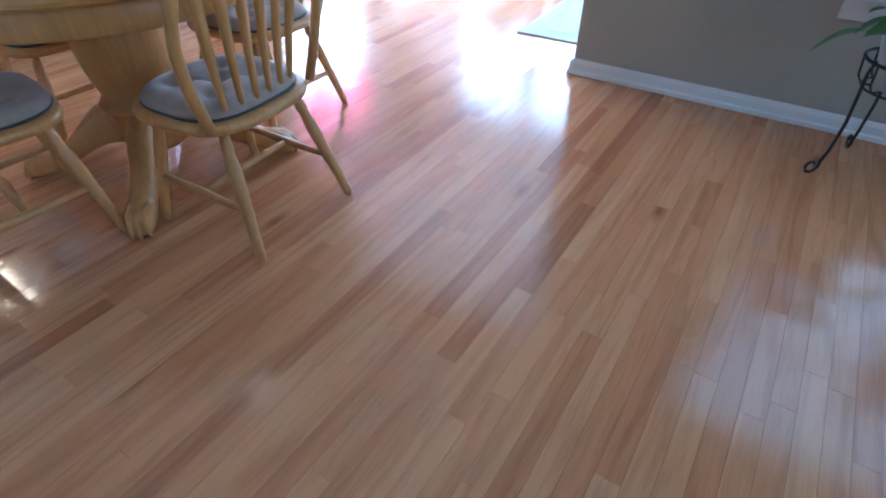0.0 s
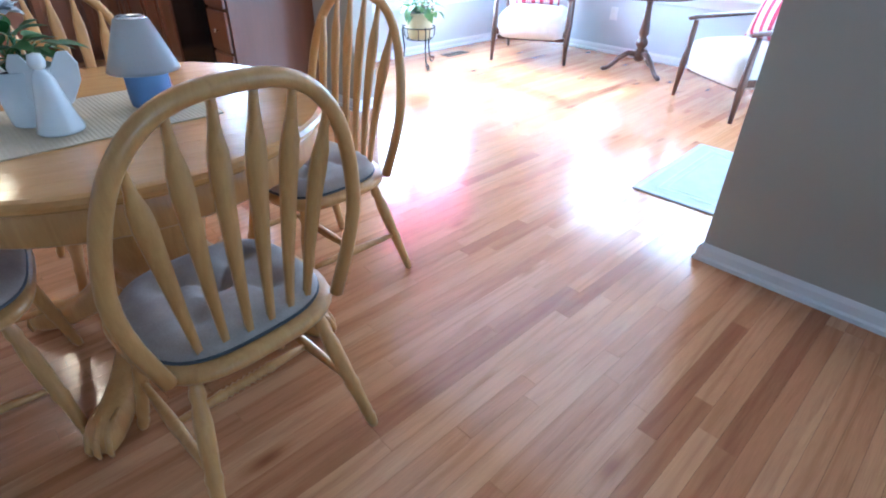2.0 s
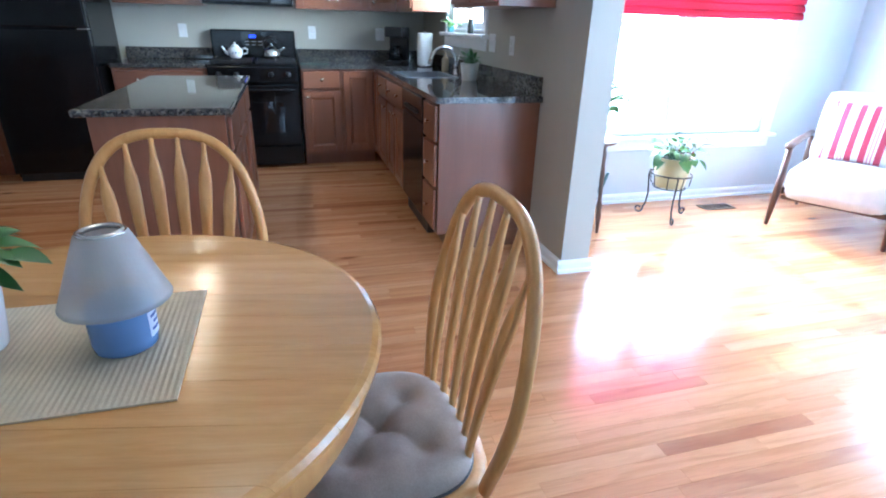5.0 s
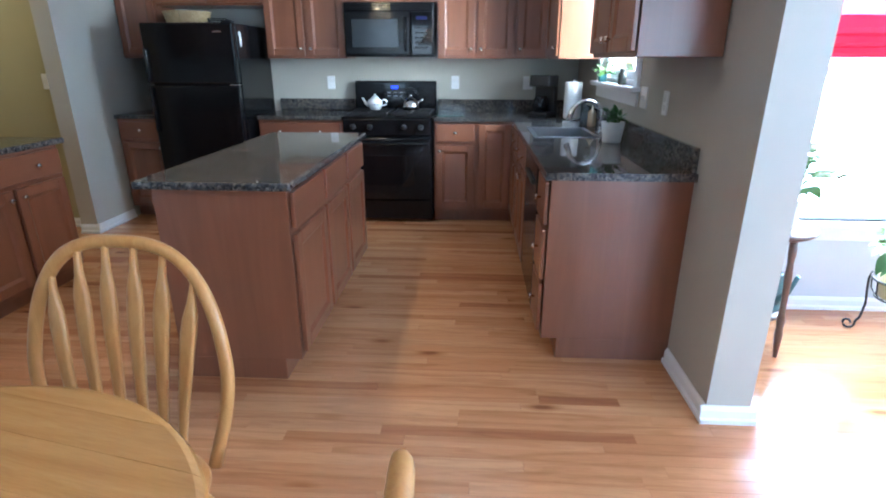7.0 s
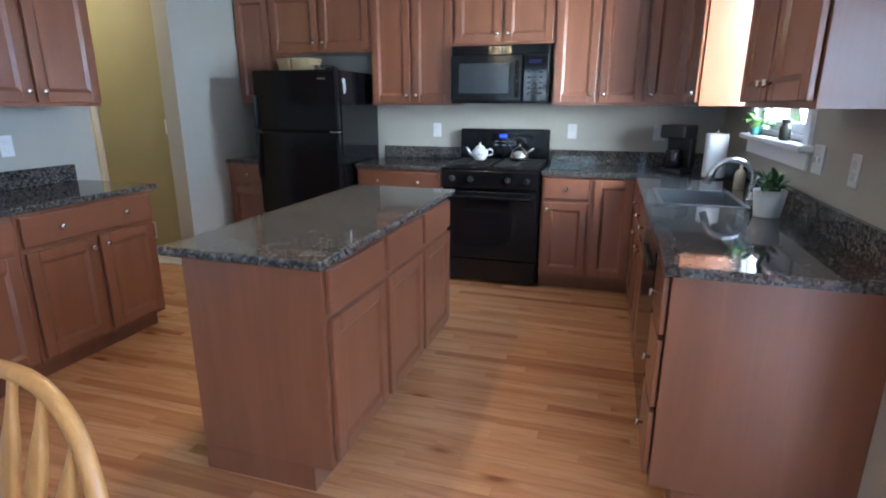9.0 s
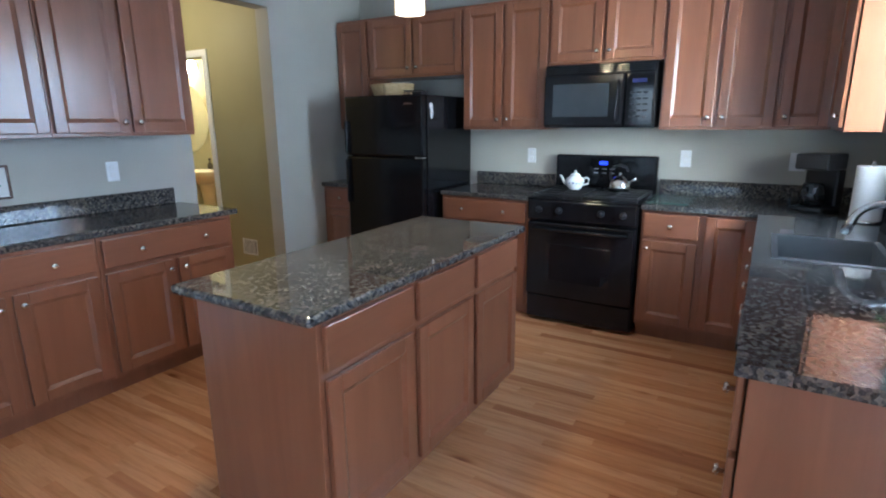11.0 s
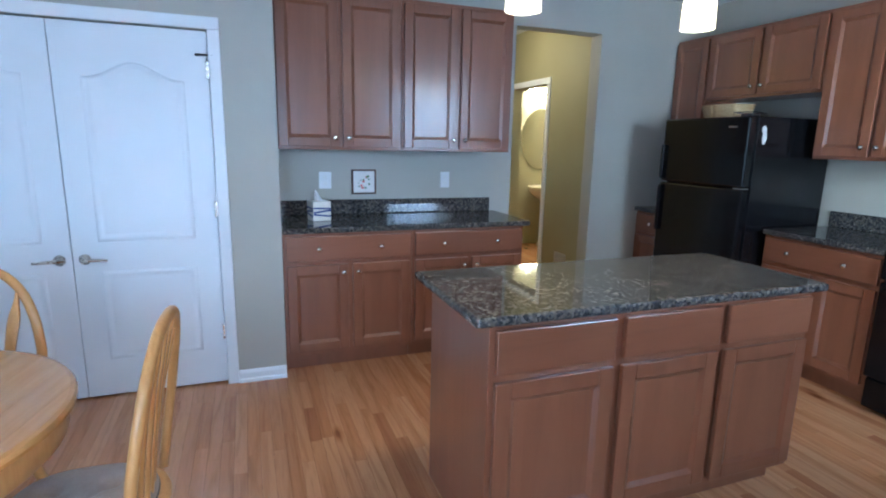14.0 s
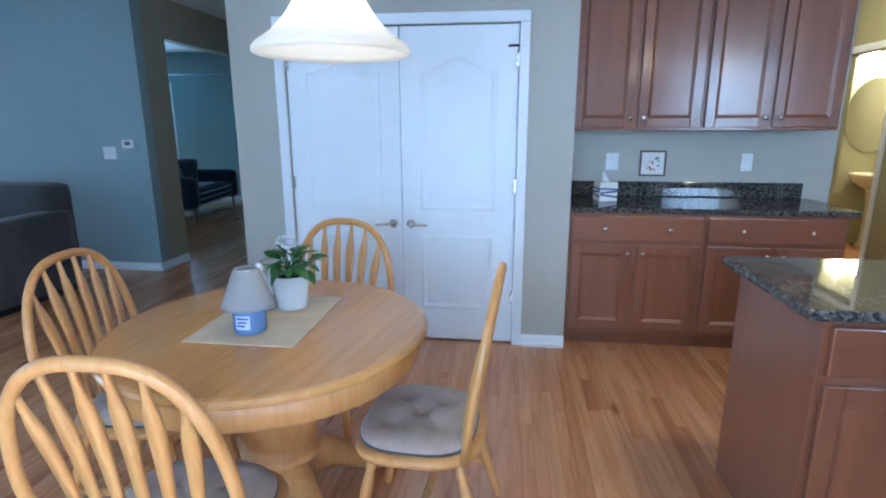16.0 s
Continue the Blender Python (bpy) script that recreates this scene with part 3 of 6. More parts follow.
def counter(name, spans, label, bevel=0.008):
    bm = bmesh.new()
    for s in spans:
        box(bm, *s)
    return tagged(obj(name, bm, GRANITE, None, bevel, segs=3), label, "countertop")


BZ0, BZ1 = 0.8825, 0.916
G1 = "kitchen base cabinets"
G2 = "kitchen wall cabinets"
# island
base_cabinet("island_cabinet", pose(-3.515, 1.172, 0, 0, 0, 180), 1.43, 0.555, [(0.49, "one"), (0.47, "one"), (0.47, "one")], "reddish-brown maple kitchen island with three doors and drawers", knobs=False)
counter("island_countertop", [(-4.985, -3.45, 0.575, 1.213, BZ0, BZ1)], "polished grey-brown granite island countertop", 0.012)
# range wall
base_cabinet("base_cabinet", pose(-6.04, 0.075, 0, 0, 0, 90), 0.73, 0.60, [(0.73, "pair")], "reddish-brown maple base cabinet beside the range", G1)
base_cabinet("base_cabinet", pose(-6.04, 1.58, 0, 0, 0, 90), 0.665, 0.60, [(0.36, "oneL"), (0.305, "tall")], "reddish-brown maple base cabinet by the range corner", G1)
base_cabinet("base_cabinet", pose(-6.04, -1.18, 0, 0, 0, 90), 0.42, 0.60, [(0.42, "one")], "narrow reddish-brown base cabinet beside the refrigerator", G1)
counter("countertop", [(-6.64, -6.01, 0.07, 0.803, BZ0, BZ1), (-6.648, -6.628, 0.07, 0.803, BZ1, 1.02)], "grey granite countertop with low backsplash by the range")
counter("countertop", [(-6.64, -6.01, -1.187, -0.75, BZ0, BZ1), (-6.648, -6.628, -1.187, -0.75, BZ1, 1.02)], "short grey granite countertop beside the refrigerator")
# sink run and its end
base_cabinet("base_cabinet", pose(-5.34, 2.255, 0, 0, 0, 0), 0.66, 0.605, [(0.66, "pair")], "reddish-brown maple sink base cabinet", G1, well=(0.50, 0.045, 0.425, 0.735))
base_cabinet("drawer_cabinet", pose(-4.075, 2.255, 0, 0, 0, 0), 0.30, 0.605, [(0.30, "stack")], "reddish-brown maple drawer stack at the counter's end", G1)
base_cabinet("corner_cabinet", pose(-6.035, 2.255, 0, 0, 0, 0), 0.69, 0.605, [(0.25, "tall"), (0.44, "one")], "reddish-brown maple corner base cabinet", G1)


def sink_counter():
    x0, x1, y0, y1 = -5.34, -4.84, 2.30, 2.68
    sp = [(-6.64, x0, 2.225, 2.855, BZ0, BZ1), (x1, -3.735, 2.225, 2.855, BZ0, BZ1), (x0, x1, 2.225, y0, BZ0, BZ1), (x0, x1, y1, 2.855, BZ0, BZ1),
          (-6.64, -6.01, 1.578, 2.225, BZ0, BZ1), (-6.627, -3.76, 2.835, 2.855, BZ1, 1.02), (-6.648, -6.628, 1.578, 2.855, BZ1, 1.02)]
    return counter("countertop", sp, "grey granite corner countertop with sink cutout and backsplash", 0.0)


sink_counter()


def sink():
    bm = bmesh.new()
    x0, x1, y0, y1 = -5.335, -4.845, 2.305, 2.675
    t, zb = 0.008, 0.74
    box(bm, x0, x1, y0, y1, zb, zb + t)
    box(bm, x0, x0 + t, y0, y1, zb, 0.915)
    box(bm, x1 - t, x1, y0, y1, zb, 0.915)
    box(bm, x0, x1, y0, y0 + t, zb, 0.915)
    box(bm, x0, x1, y1 - t, y1, zb, 0.915)
    box(bm, x0 - 0.015, x1 + 0.015, y0 - 0.015, y0 + t, 0.9165, 0.92)
    box(bm, x0 - 0.015, x1 + 0.015, y1 - t, y1 + 0.015, 0.9165, 0.92)
    box(bm, x0 - 0.015, x0 + t, y0, y1, 0.9165, 0.92)
    box(bm, x1 - t, x1 + 0.015, y0, y1, 0.9165, 0.92)
    lathe(bm, [(0.0, 0.0), (0.04, 0.0), (0.042, 0.003), (0.0, 0.004)], 16, (-5.09, 2.5, zb + t))
    return tagged(obj("kitchen_sink", bm, metal("sink_steel", (0.36, 0.37, 0.38), 0.34)), "stainless steel kitchen sink set in the granite", "sink")


sink()


def faucet():
    root = empty("faucet", pose(-5.09, 2.745, BZ1))
    bm = bmesh.new()
    lathe(bm, [(0.028, 0.0), (0.028, 0.006), (0.02, 0.012), (0.018, 0.07), (0.02, 0.075), (0.016, 0.08)], 16)
    pts = [(0, 0, 0.07)]
    for k in range(13):
        a = math.pi * k / 12 * 0.92
        pts.append((0, -0.10 + 0.10 * math.cos(a), 0.10 + 0.10 * math.sin(a)))
    pts.append((0, -0.215, 0.075))
    tube(bm, pts, [0.014] * (len(pts) - 3) + [0.016, 0.019, 0.018], 12)
    obj("spout", bm, STEEL, root, smooth=True)
    bm = bmesh.new()
    tube(bm, [(0.02, 0, 0.05), (0.05, 0, 0.09), (0.075, 0.005, 0.15)], [0.012, 0.009, 0.007], 10)
    obj("lever", bm, STEEL, root, smooth=True)
    return tagged(root, "brushed steel arched kitchen faucet", "faucet")


faucet()


def dishwasher():
    root = empty("dishwasher", pose(-4.678, 2.255, 0))
    boxes("body", BLACKM, [(0, 0.60, 0.02, 0.58, 0.0, 0.88)], root)
    boxes("front", BLACK, [(0.004, 0.596, -0.02, 0.02, 0.12, 0.72), (0.004, 0.596, -0.026, 0.02, 0.73, 0.872)], root, 0.006)
    boxes("handle", BLACKM, [(0.12, 0.48, -0.04, -0.024, 0.76, 0.785)], root, 0.006)
    return tagged(root, "black built-in dishwasher under the counter", "dishwasher")


dishwasher()


def gas_range():
    """Front at local y 0, 0.76 wide."""
    root = empty("gas_range", pose(-6.01, 0.81, 0, 0, 0, 90))
    w = 0.755
    boxes("body", BLACK, [(0, w, 0.03, 0.62, 0.02, 0.905), (0.01, w - 0.01, 0.0, 0.03, 0.03, 0.20)], root, 0.005)
    bm = bmesh.new()
    box(bm, 0.008, w - 0.008, -0.025, 0.03, 0.215, 0.745)
    obj("oven_door", bm, BLACK, root, 0.008)
    boxes("oven_window", BLACKG, [(0.15, w - 0.15, -0.029, -0.024, 0.33, 0.60)], root, 0.004)
    bm = bmesh.new()
    tube(bm, [(0.06, -0.025, 0.70), (0.06, -0.06, 0.705), (0.10, -0.065, 0.706), (w - 0.10, -0.065, 0.706), (w - 0.06, -0.06, 0.705), (w - 0.06, -0.025, 0.70)], 0.012, 8)
    obj("handle", bm, BLACK, root, smooth=True)
    boxes("control_panel", BLACK, [(0, w, -0.02, 0.05, 0.76, 0.905)], root, 0.012)
    for i in range(5):
        if i == 2:
            continue
        bm = bmesh.new()
        lathe(bm, [(0.024, 0), (0.024, 0.008), (0.019, 0.02), (0.017, 0.032), (0.0, 0.033)], 14)
        box(bm, -0.004, 0.004, -0.018, 0.018, 0.030, 0.036)
        k = obj("burner_knob", bm, BLACKM, root, smooth=False)
        k.matrix_basis = pose(0.09 + i * (w - 0.18) / 4, -0.02, 0.835, 90, 0, 0)
    boxes("cooktop", BLACKG, [(0, w, -0.01, 0.56, 0.905, 0.918)], root, 0.005)
    bm = bmesh.new()
    for gx in (0.03, 0.395):
        for a in (0.0, 0.165, 0.33):
            box(bm, gx + a, gx + a + 0.012, 0.03, 0.53, 0.925, 0.942)
        for b in (0.03, 0.15, 0.27, 0.40, 0.518):
            box(bm, gx, gx + 0.342, b, b + 0.012, 0.927, 0.944)
    for cx in (0.2, 0.56):
        for cy in (0.16, 0.40):
            lathe(bm, [(0.045, 0.918), (0.045, 0.93), (0.03, 0.934), (0, 0.935)], 14, (cx, cy, 0))
    for cx in (0.03, 0.36, 0.395, 0.725):
        for cy in (0.03, 0.52):
            box(bm, cx, cx + 0.012, cy, cy + 0.012, 0.917, 0.93)
    obj("grate", bm, BLACKM, root, 0.002)
    boxes("backguard", BLACK, [(0, w, 0.555, 0.62, 0.905, 1.185)], root, 0.012)
    boxes("display", glow("display_blue", (0.03, 0.05, 0.9), 1.2), [(0.34, 0.40, 0.5515, 0.556, 1.115, 1.14)], root)
    boxes("display_panel", BLACKG, [(0.27, 0.50, 0.5535, 0.5552, 1.03, 1.16)], root)
    mark = gloss("mark_grey", (0.25, 0.25, 0.26), 0.4)
    for r in range(2):
        for k in range(3):
            boxes("button_mark", mark, [(0.30 + k * 0.06, 0.335 + k * 0.06, 0.551, 0.5538, 1.05 + r * 0.03, 1.056 + r * 0.03)], root)
    return tagged(root, "black gas range with oven and blue clock display", "range")


gas_range()


def microwave():
    root = empty("microwave", pose(-6.25, 0.81, 1.39, 0, 0, 90))
    w, h = 0.755, 0.425
    boxes("body", BLACK, [(0, w, 0.02, 0.385, 0, h)], root, 0.004)
    boxes("vent_grille", BLACKG, [(0.01, w - 0.01, -0.012, 0.02, h - 0.06 + 0.012 * k, h - 0.052 + 0.012 * k) for k in range(4)], root)
    boxes("front_door", BLACK, [(0.004, 0.56, -0.02, 0.02, 0.012, h - 0.068)], root, 0.01)
    boxes("window", gloss("microwave_screen", (0.035, 0.04, 0.045), 0.12), [(0.07, 0.46, -0.0225, -0.019, 0.075, h - 0.13)], root, 0.003)
    boxes("control_panel", BLACKG, [(0.568, w - 0.004, -0.018, 0.02, 0.012, h - 0.068)], root, 0.008)
    boxes("display", glow("microwave_clock", (0.004, 0.006, 0.04), 0.3), [(0.61, 0.70, -0.0205, -0.0175, 0.29, 0.315)], root)
    mark = gloss("mark_grey_dark", (0.018, 0.018, 0.02), 0.7)
    for r in range(5):
        for k in range(3):
            boxes("button_mark", mark, [(0.60 + k * 0.042, 0.628 + k * 0.042, -0.0205, -0.0178, 0.07 + r * 0.038, 0.08 + r * 0.038)], root)
    bm = bmesh.new()
    tube(bm, [(0.52, -0.02, 0.05), (0.52, -0.05, 0.06), (0.52, -0.052, 0.18), (0.52, -0.05, 0.29), (0.52, -0.02, 0.30)], 0.011, 8)
    obj("handle", bm, BLACK, root, smooth=True)
    return tagged(root, "black over-range microwave oven", "microwave")


microwave()


def refrigerator():
    root = empty("refrigerator", pose(-5.83, -0.715, 0, 0, 0, 90))
    w, h = 0.745, 1.635
    boxes("body", BLACK, [(0, w, 0.07, 0.76, 0.03, h)], root, 0.006)
    boxes("freezer_door", BLACK, [(0.002, w - 0.002, 0.0, 0.062, 1.18, h + 0.002)], root, 0.012)
    boxes("fridge_door", BLACK, [(0.002, w - 0.002, 0.0, 0.062, 0.07, 1.17)], root, 0.012)
    boxes("handle", BLACK, [(0.012, 0.04, -0.028, 0.0, 1.20, 1.45), (0.012, 0.04, -0.028, 0.0, 0.8, 1.15)], root, 0.01)
    boxes("kick_grille", BLACKM, [(0.02, w - 0.02, 0.05, 0.1, 0.0, 0.065)], root)
    boxes("hinge_cap", BLACKM, [(w - 0.09, w - 0.01, 0.01, 0.09, h, h + 0.02)], root, 0.005)
    boxes("hinge", STEEL, [(w - 0.07, w, -0.004, 0.05, 1.17, 1.18)], root, 0.001)
    boxes("badge", STEEL, [(w - 0.16, w - 0.09, -0.003, 0.0, 1.565, 1.578)], root)
    return tagged(root, "glossy black top-freezer refrigerator in an alcove", "refrigerator")


refrigerator()
UF = -6.32
UZ0, UZ1 = 1.377, 2.30
upper_cabinet("wall_cabinet", pose(UF, 0.108, 0, 0, 0, 90), 0.704, 0.325, UZ0, UZ1, [(0.352, "r"), (0.352, "l")], "reddish-brown maple two-door wall cabinet", G2)
upper_cabinet("wall_cabinet", pose(UF, 0.813, 0, 0, 0, 90), 0.775, 0.325, 1.822, UZ1, [(0.388, "r"), (0.387, "l")], "reddish-brown maple wall cabinet above the microwave", G2)
upper_cabinet("wall_cabinet", pose(UF, 1.589, 0, 0, 0, 90), 0.66, 0.325, UZ0, UZ1, [(0.33, "r"), (0.33, "l")], "reddish-brown maple two-door wall cabinet", G2)
upper_cabinet("wall_cabinet", pose(UF, 2.249, 0, 0, 0, 90), 0.28, 0.325, UZ0, UZ1, [(0.28, "l")], "reddish-brown maple corner wall cabinet", G2)
upper_cabinet("wall_cabinet", pose(UF, -0.83, 0, 0, 0, 90), 0.937, 0.325, 1.80, UZ1, [(0.468, "r"), (0.468, "l")], "reddish-brown maple wall cabinet above the refrigerator", G2)
upper_cabinet("wall_cabinet", pose(UF, -1.185, 0, 0, 0, 90), 0.353, 0.325, UZ0, UZ1, [(0.353, "")], "narrow reddish-brown maple wall cabinet", G2)
upper_cabinet("wall_cabinet", pose(-6.315, 2.53, 0, 0, 0, 0), 0.62, 0.325, UZ0, UZ1, [(0.62, "r")], "reddish-brown maple corner wall cabinet beside the window", G2)
upper_cabinet("wall_cabinet", pose(-4.48, 2.53, 0, 0, 0, 0), 0.79, 0.325, UZ0, UZ1, [(0.395, "r"), (0.395, "l")], "reddish-brown maple two-door wall cabinet by the window", G2)
# buffet run
base_cabinet("buffet_cabinet", pose(-3.004, -0.625, 0, 0, 0, 180), 0.80, 0.563, [(0.80, "pair")], "reddish-brown maple base cabinet with two doors", G1)
base_cabinet("buffet_cabinet", pose(-3.806, -0.625, 0, 0, 0, 180), 0.80, 0.563, [(0.80, "pair")], "reddish-brown maple base cabinet with two doors", G1)
counter("buffet_countertop", [(-4.645, -3.003, -1.188, -0.592, BZ0, BZ1), (-4.60, -3.003, -1.1885, -1.168, BZ1, 1.02)], "polished grey granite countertop with low backsplash")
upper_cabinet("buffet_wall_cabinet", pose(-3.006, -0.862, 0, 0, 0, 180), 0.79, 0.325, 1.372, 2.315, [(0.395, "r"), (0.395, "l")], "reddish-brown maple two-door wall cabinet", G2)
upper_cabinet("buffet_wall_cabinet", pose(-3.798, -0.862, 0, 0, 0, 180), 0.79, 0.325, 1.372, 2.315, [(0.395, "r"), (0.395, "l")], "reddish-brown maple two-door wall cabinet", G2)

# ---- pantry doors ----


def pantry_door(m, flip, label):
    """One leaf 0.70 wide: two panels, the upper with an arched top."""
    root = empty("pantry_door", m)
    w, h, t = 0.711, 1.979, 0.035
    bm = bmesh.new()
    box(bm, 0, w, 0, t, 0.012, h)
    obj("slab", bm, DOORW, root, 0.003)
    bm = bmesh.new()

    def raised(x0, x1, z0, z1, arch):
        def outline(inset):
            p = [(x0 + inset, z0 + inset), (x1 - inset, z0 + inset)]
            n = 14
            for k in range(n + 1):
                u = k / n
                x = x1 - inset + (x0 - x1 + 2 * inset) * u
                bell = 0.5 - 0.5 * math.cos(2 * math.pi * u)
                p.append((x, z1 - inset + arch * bell ** 1.3))
            return p
        depth = [(0.0, -0.0005), (0.006, -0.006), (0.022, -0.006), (0.028, -0.0015), (0.05, -0.005)]
        rings = [[(x, d, z) for x, z in outline(i)] for i, d in depth]
        rows = ring_skin(bm, rings, False)
        bm.faces.new(rows[-1])
    raised(0.12, w - 0.12, 0.88, 1.72, 0.08)
    raised(0.12, w - 0.12, 0.22, 0.72, 0.0)
    obj("moulding", bm, DOORW, root)
    s = -1 if flip else 1
    lx = 0.055 if not flip else w - 0.055
    bm = bmesh.new()
    rose = [[(lx + r * math.cos(2 * math.pi * k / 16), y, 0.79 + r * math.sin(2 * math.pi * k / 16)) for k in range(16)] for r, y in ((0.028, -0.001), (0.028, -0.008), (0.012, -0.012), (0.011, -0.04))]
    ring_skin(bm, rose)
    tube(bm, [(lx, -0.04, 0.79), (lx + s * 0.03, -0.045, 0.792), (lx + s * 0.11, -0.042, 0.786)], [0.011, 0.009, 0.006], 10)
    obj("lever_handle", bm, NICKEL, root, smooth=True)
    hx = w - 0.004 if not flip else 0.004
    for z in (0.28, 1.0, 1.74):
        boxes("hinge", NICKEL, [(hx - 0.008, hx + 0.012, -0.012, 0.0, z, z + 0.085)], root, 0.002)
    bm = bmesh.new()
    tube(bm, [(hx, -0.014, 1.83), (hx, -0.02, 1.855), (hx - s * -0.03, -0.03, 1.857), (hx + s * -0.055, -0.012, 1.857)], [0.004, 0.004, 0.004, 0.007], 8)
    tagged(obj("hinge_pin_stop", bm, BLACKM, root, smooth=True), "dark hinge-pin door stop")
    return tagged(root, label, "door", "pantry double doors")


pantry_door(pose(-1.236, -0.612, 0, 0, 0, 180), True, "white two-panel pantry door with arched panel, closed")
pantry_door(pose(-1.951, -0.612, 0, 0, 0, 180), False, "white two-panel pantry door with arched panel, closed")

# ---- dining ----
TABLE = (-1.831, 1.061)


def dining_table():
    root = empty("dining_table", pose(TABLE[0], TABLE[1], 0))
    bm = bmesh.new()
    lathe(bm, [(0.0, 0.713), (0.505, 0.713), (0.522, 0.716), (0.533, 0.724), (0.534, 0.733), (0.528, 0.743), (0.517, 0.747), (0.0, 0.747)], 120, ends=False)
    disc = bpy.data.meshes.new("disc")
    bm.to_mesh(disc)
    bm.free()
    grain_way = 78.0
    edges = [-0.54, -0.43, -0.335, -0.225, -0.12, -0.02, 0.085, 0.175, 0.28, 0.385, 0.47, 0.54]
    for lo, hi in zip(edges, edges[1:]):
        bm = bmesh.new()
        bm.from_mesh(disc)
        for at, way in ((lo + 0.0003, -1), (hi - 0.0003, 1)):
            cut = bmesh.ops.bisect_plane(bm, geom=bm.verts[:] + bm.edges[:] + bm.faces[:], plane_co=(0, at, 0), plane_no=(0, way, 0), clear_outer=True)
            bmesh.ops.edgeloop_fill(bm, edges=[e for e in cut["geom_cut"] if isinstance(e, bmesh.types.BMEdge)])
        for f in bm.faces:
            f.smooth = False
        bmesh.ops.recalc_face_normals(bm, faces=bm.faces[:])
        ob = obj("tabletop_stave", bm, OAKT, root)
        ob.rotation_euler = (0, 0, radians(grain_way))
    bm = bmesh.new()
    lathe(bm, [(0.497, 0.713), (0.505, 0.705), (0.505, 0.642), (0.497, 0.634), (0.48, 0.634), (0.475, 0.713)], 64, ends=False)
    obj("apron", bm, OAK, root)
    bm = bmesh.new()
    lathe(bm, [(0.17, 0.64), (0.17, 0.605), (0.155, 0.595), (0.162, 0.575), (0.158, 0.50), (0.148, 0.41), (0.134, 0.34), (0.124, 0.305), (0.14, 0.295), (0.147, 0.278), (0.14, 0.26), (0.12, 0.25), (0.118, 0.13), (0.09, 0.10)], 40)
    obj("pedestal", bm, OAK, root)
    for k in range(4):
        a = radians(45 + 90 * k)
        bm = bmesh.new()
        rings = []
        for r, z, rz, hw in ((0.085, 0.19, 0.085, 0.045), (0.13, 0.197, 0.082, 0.046), (0.18, 0.185, 0.072, 0.046), (0.23, 0.155, 0.060, 0.044), (0.28, 0.118, 0.050, 0.042), (0.33, 0.085, 0.044, 0.040), (0.38, 0.064, 0.042, 0.041), (0.42, 0.056, 0.044, 0.044), (0.455, 0.050, 0.044, 0.044), (0.478, 0.040, 0.034, 0.038), (0.49, 0.034, 0.018, 0.022)):
            ring = []
            for j in range(12):
                w = 2 * math.pi * j / 12
                ring.append((r, hw * math.copysign(abs(math.cos(w)) ** 0.6, math.cos(w)), z + rz * math.copysign(abs(math.sin(w)) ** 0.75, math.sin(w))))
            rings.append(ring)
        ring_skin(bm, rings)
        for ty, tr in ((-0.027, 0.0), (0.0, 0.008), (0.027, 0.0)):
            tube(bm, [(0.41 + tr, ty, 0.095), (0.445 + tr, ty, 0.088), (0.478 + tr, ty, 0.062), (0.492 + tr, ty, 0.03), (0.488 + tr, ty, 0.006)], [0.004, 0.008, 0.009, 0.008, 0.005], 8)
        ob = obj("foot", bm, OAK, root, smooth=True)
        ob.rotation_euler = (0, 0, a)
    return tagged(root, "round blond oak pedestal dining table", "table")


dining_table()


